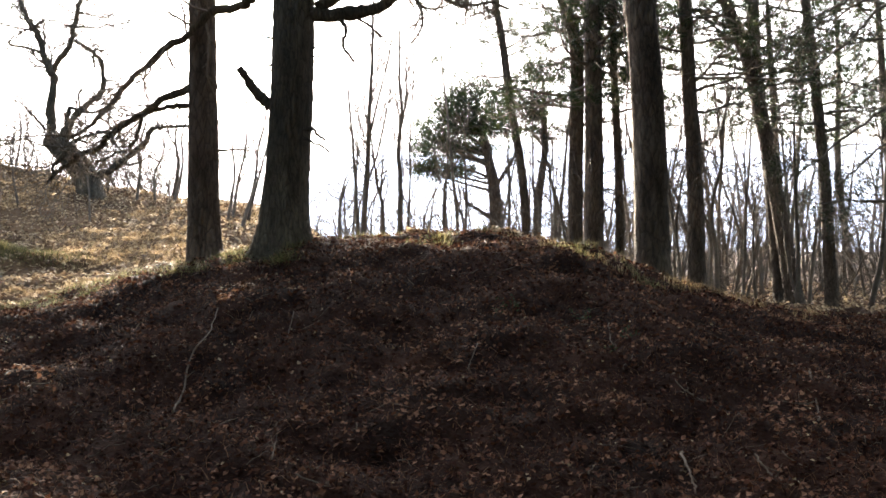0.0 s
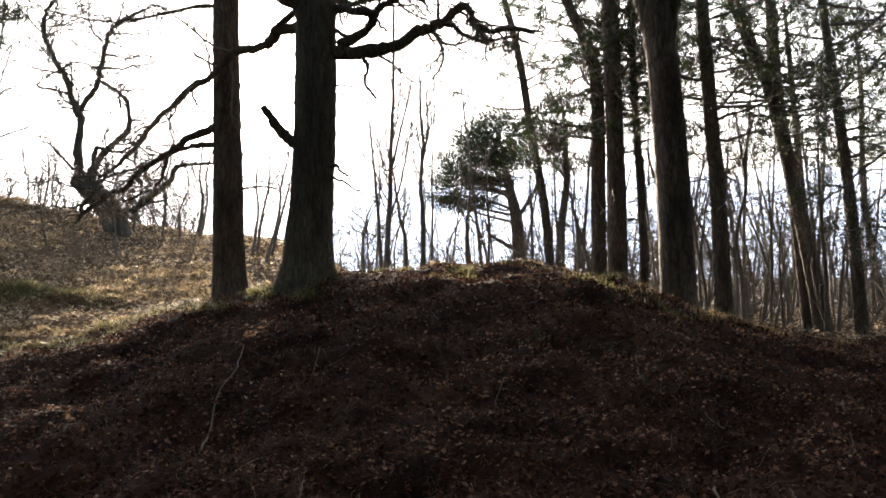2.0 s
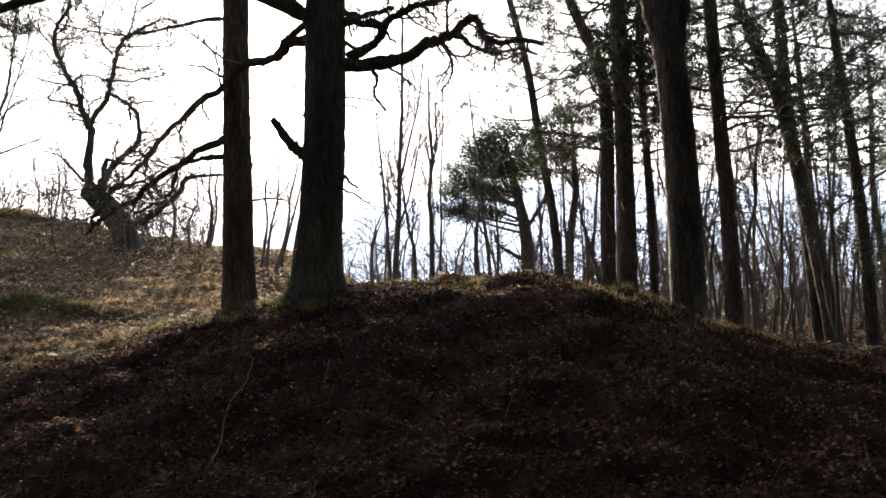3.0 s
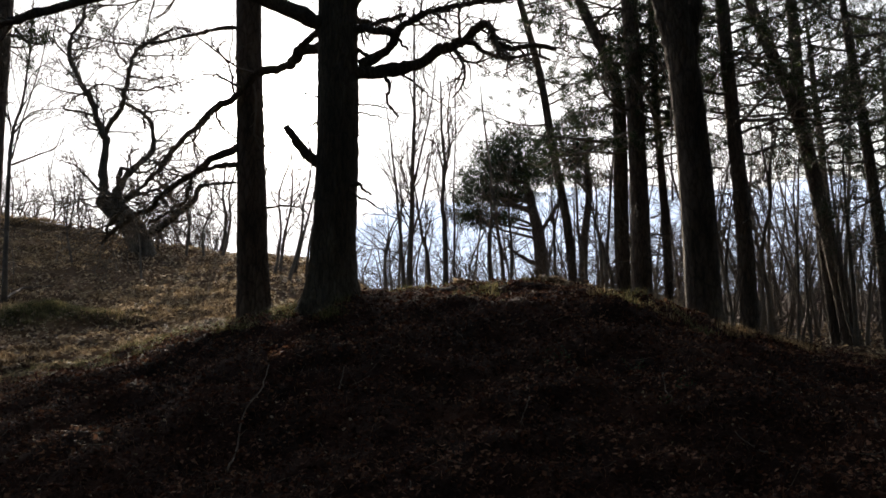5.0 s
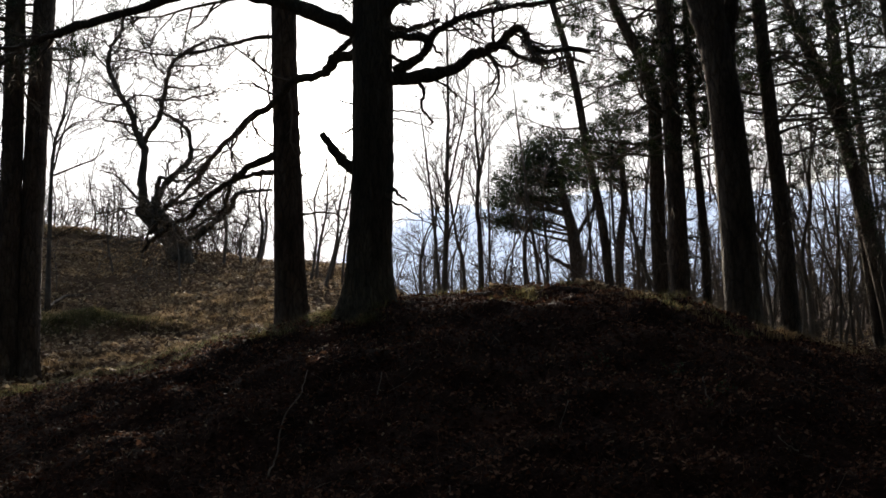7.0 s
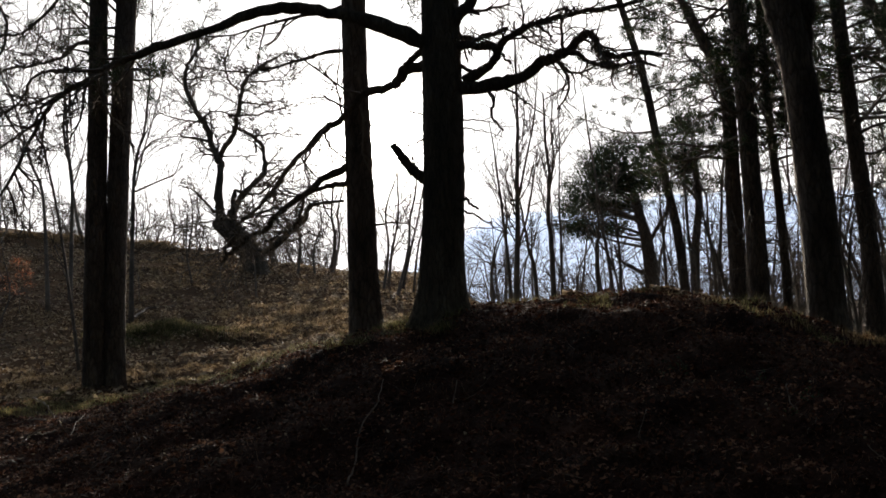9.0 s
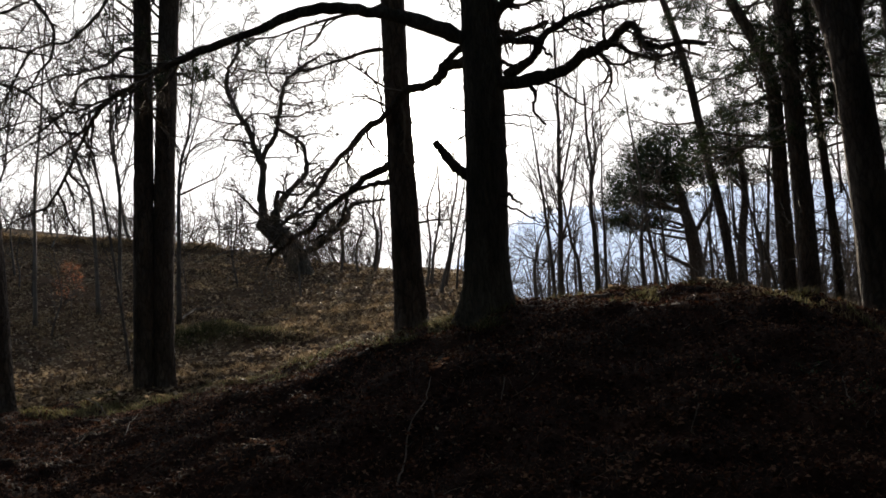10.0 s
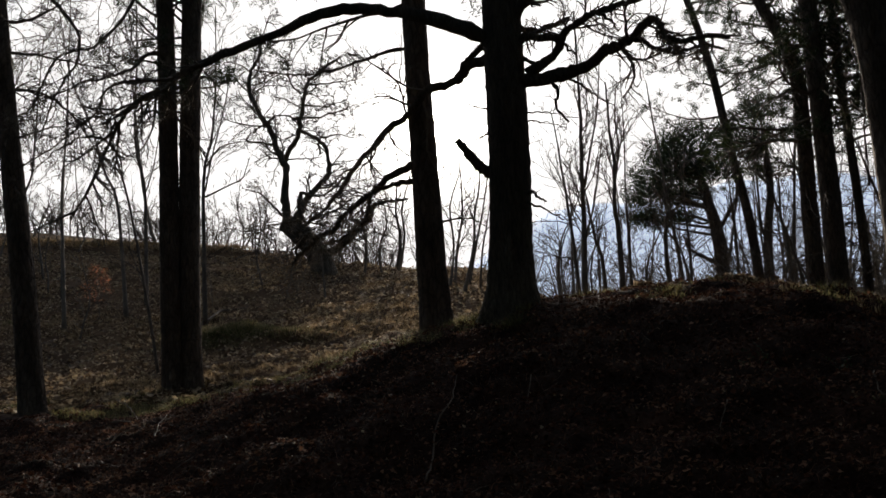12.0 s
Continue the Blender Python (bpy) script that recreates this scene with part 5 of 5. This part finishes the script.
# long drooping tufts round the oak's foot and along the crest
tufts = []
for _ in range(26):
    tx, ty = (g.uniform(-4.6, -1.5), g.uniform(9.9, 11.3)) if _ < 20 else (g.uniform(-1.2, 3.2), g.uniform(11.3, 12.9))
    tufts.append(np.column_stack([g.normal(tx, 0.09, 150), g.normal(ty, 0.09, 150)]))
tufts = np.vstack(tufts)
blades("grass_tuft", tufts[:, 0], tufts[:, 1], 19, 0.14, 0.0028, 2.2, M_GRASS, "long drooping yellow-green grass tufts at the oak's foot", "grass")
x, y = scatter(g, 16000, 0.8, 5.2, 10.2, 13)
keep = grain(x * 1.6, y * 1.6, 31) + 0.5 * grain(x * 5, y * 5, 32) > 0.3
blades("dry_grass", x[keep], y[keep], 18, 0.12, 0.0036, 0.9, M_STRAW, "golden withered grass tufts on the mound's shoulder", "grass")
x, y = scatter(g, 250000, -28, 0.5, 13.5, 42, 1.6)
keep = grain(x * 0.45, y * 0.45, 25) + 0.5 * grain(x * 1.7, y * 1.7, 26) > 0.02 + 0.3 * (1 - step(15, 18, y))
green = grain(x * 0.5 + 9, y * 0.5, 27) > 0.15 + 0.1 * np.clip(y - 17, 0, 9) - 0.9 * np.exp(-((x + 11.3) ** 2 + (y - 21.6) ** 2) / 3)
blades("grass", x[keep & green], y[keep & green], 14, 0.15, 0.006, 0.9, M_GRASS, "tussocky yellow-green grass in the hollow and up the bank", "grass")
blades("dry_grass", x[keep & ~green], y[keep & ~green], 17, 0.14, 0.0055, 1.0, M_STRAW, "withered straw-coloured grass on the bank", "grass")
x, y = g.normal(-11.2, 1.0, 6000), g.normal(21.5, 0.45, 6000)
blades("grass_tuft", x, y, 23, 0.2, 0.005, 1.2, M_GRASS, "yellow-green grass tussock in the hollow", "grass")
along, across = g.uniform(-9, 6.5, 11000), g.normal(-0.1, 0.3, 11000)
blades("dry_grass", -25.87 + 0.809 * along - 0.588 * across, 36.44 + 0.588 * along + 0.809 * across, 24, 0.22, 0.007, 1.2, M_STRAW, "withered grass along the lip of the bank", "grass")
x, y = scatter(g, 80000, -10, 8, 4.3, 13.2, 1.2)
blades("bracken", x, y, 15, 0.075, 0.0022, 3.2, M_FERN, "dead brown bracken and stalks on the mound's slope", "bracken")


# ---- fallen sticks, sapling, log ----
def stick(points, r, label, seed, name="fallen_stick"):
    g_ = np.random.default_rng(seed)
    pts = [(px, py, ground_z(px, py) + r + 0.02) for px, py in points]
    o = pts[0]
    ob = thing(name, o, label, "stick")
    q = smooth_path(pts, 16)
    q[:, :2] += g_.normal(0, r * 0.6, (16, 2))
    q[:, 2] += np.abs(g_.normal(0, 0.01, 16))
    tb = Tubes()
    tb.add(q, np.linspace(r, r * 0.5, 16), 6)
    part("shaft", tb.mesh("shaft", M_STICK, o), ob)
    for s_ in (5, 10):
        tw = Tubes()
        tw.add(wander(g_, q[s_], side_dir(g_, (q[s_ + 1] - q[s_]) / np.linalg.norm(q[s_ + 1] - q[s_]), 0.7, 0.2), 0.1, 5, 0.15), np.linspace(r * 0.5, r * 0.2, 5), 5)
        part("side_twig", tw.mesh("side_twig", M_STICK, o), ob)
    return ob


stick([(-1.94, 6.31), (-2.03, 6.87), (-2.09, 7.31), (-2.06, 7.83), (-2.16, 8.40)], 0.009, "long thin pale fallen stick on the mound", 1)
stick([(2.99, 7.18), (2.85, 6.70), (2.62, 6.13)], 0.009, "short pale crooked stick on the mound", 2)
stick([(1.52, 5.65), (1.50, 5.39), (1.48, 5.13)], 0.011, "pale broken stick near the mound's foot", 3)
stick([(1.93, 5.44), (1.96, 5.26), (1.98, 5.09)], 0.007, "thin pale stick near the mound's foot", 4)
stick([(-1.05, 5.39), (-1.07, 5.61), (-1.09, 5.79)], 0.006, "thin stick standing in the leaf litter", 5)
stick([(1.51, 8.01), (1.44, 7.53), (1.45, 7.35)], 0.007, "thin stick on the mound's slope", 6)
stick([(-9.11, 13.01), (-8.26, 12.05), (-7.46, 11.05), (-5.74, 8.65)], 0.012, "pale broken stick beside the twin pines", 8)
stick([(-5.97, 8.25), (-6.08, 8.65), (-5.86, 8.70)], 0.009, "pale broken stick beside the twin pines", 9)
stick([(-7.52, 10.25), (-7.24, 10.30), (-6.38, 9.40)], 0.008, "thin broken stick in the leaf litter", 13)
stick([(-5.30, 8.05), (-5.64, 8.70), (-5.99, 9.45)], 0.008, "thin broken stick in the leaf litter", 14)
stick([(-1.40, 8.27), (-1.39, 7.92), (-1.36, 7.66)], 0.006, "short thin stick on the mound", 10)
stick([(0.29, 7.40), (0.22, 7.13), (0.20, 7.00)], 0.006, "short thin stick on the mound", 11)
stick([(1.97, 6.57), (1.89, 6.66), (1.79, 6.79)], 0.007, "dark thin stick on the mound", 12)
stick([(-13.58, 23.77), (-13.95, 25.23), (-14.16, 26.33), (-13.71, 27.13)], 0.05, "fallen pale grey branch lying on the bank", 7, "fallen_branch")


# loose twigs strewn over the mound
g = np.random.default_rng(77)
loose = Tubes()
for _ in range(650):
    x_, y_ = g.uniform(-9, 7.5), g.uniform(4.4, 13)
    ln_, a_ = g.uniform(0.06, 0.32), g.uniform(0, 6.28)
    q = np.array([(x_ + math.cos(a_) * ln_ * k / 4, y_ + math.sin(a_) * ln_ * k / 4) for k in range(5)]) + g.normal(0, ln_ * 0.04, (5, 2))
    loose.add(np.column_stack([q, height(q[:, 0], q[:, 1]) + 0.012 + np.abs(g.normal(0, 0.012, 5))]), np.linspace(0.0035, 0.0015, 5) * g.uniform(0.6, 1.5), 4)
tagged(new("twig_litter", loose.mesh("twig_litter", M_STICK)), "pale broken twigs strewn among the fallen leaves", "twigs", kind="stuff")

# green sprigs in the litter
def sprig(px, py, seed):
    g_ = np.random.default_rng(seed)
    o = (px, py, ground_z(px, py))
    ob = thing("bramble_sprig", o, "small green bramble sprig among the fallen leaves", "bramble", "bramble sprigs")
    tips = []
    for _ in range(4):
        tb = Tubes()
        q = wander(g_, o, (g_.normal(0, 0.7), g_.normal(0, 0.7), 0.7), 0.22, 6, 0.2, -0.12)
        tb.add(q, np.linspace(0.004, 0.002, 6), 5)
        part("stem", tb.mesh("stem", M_FERN, o), ob)
        tips += [(q[3], q[4] - q[3]), (q[4], q[5] - q[4]), (q[5], q[5] - q[4])]
    part("foliage", needles(g_, tips, 4, 0.032, 0.011, M_NEEDLE, "foliage", o), ob, "small green leaves", "stuff")


sprig(1.27, 8.14, 0)
sprig(1.46, 7.40, 1)
sprig(0.64, 8.18, 2)
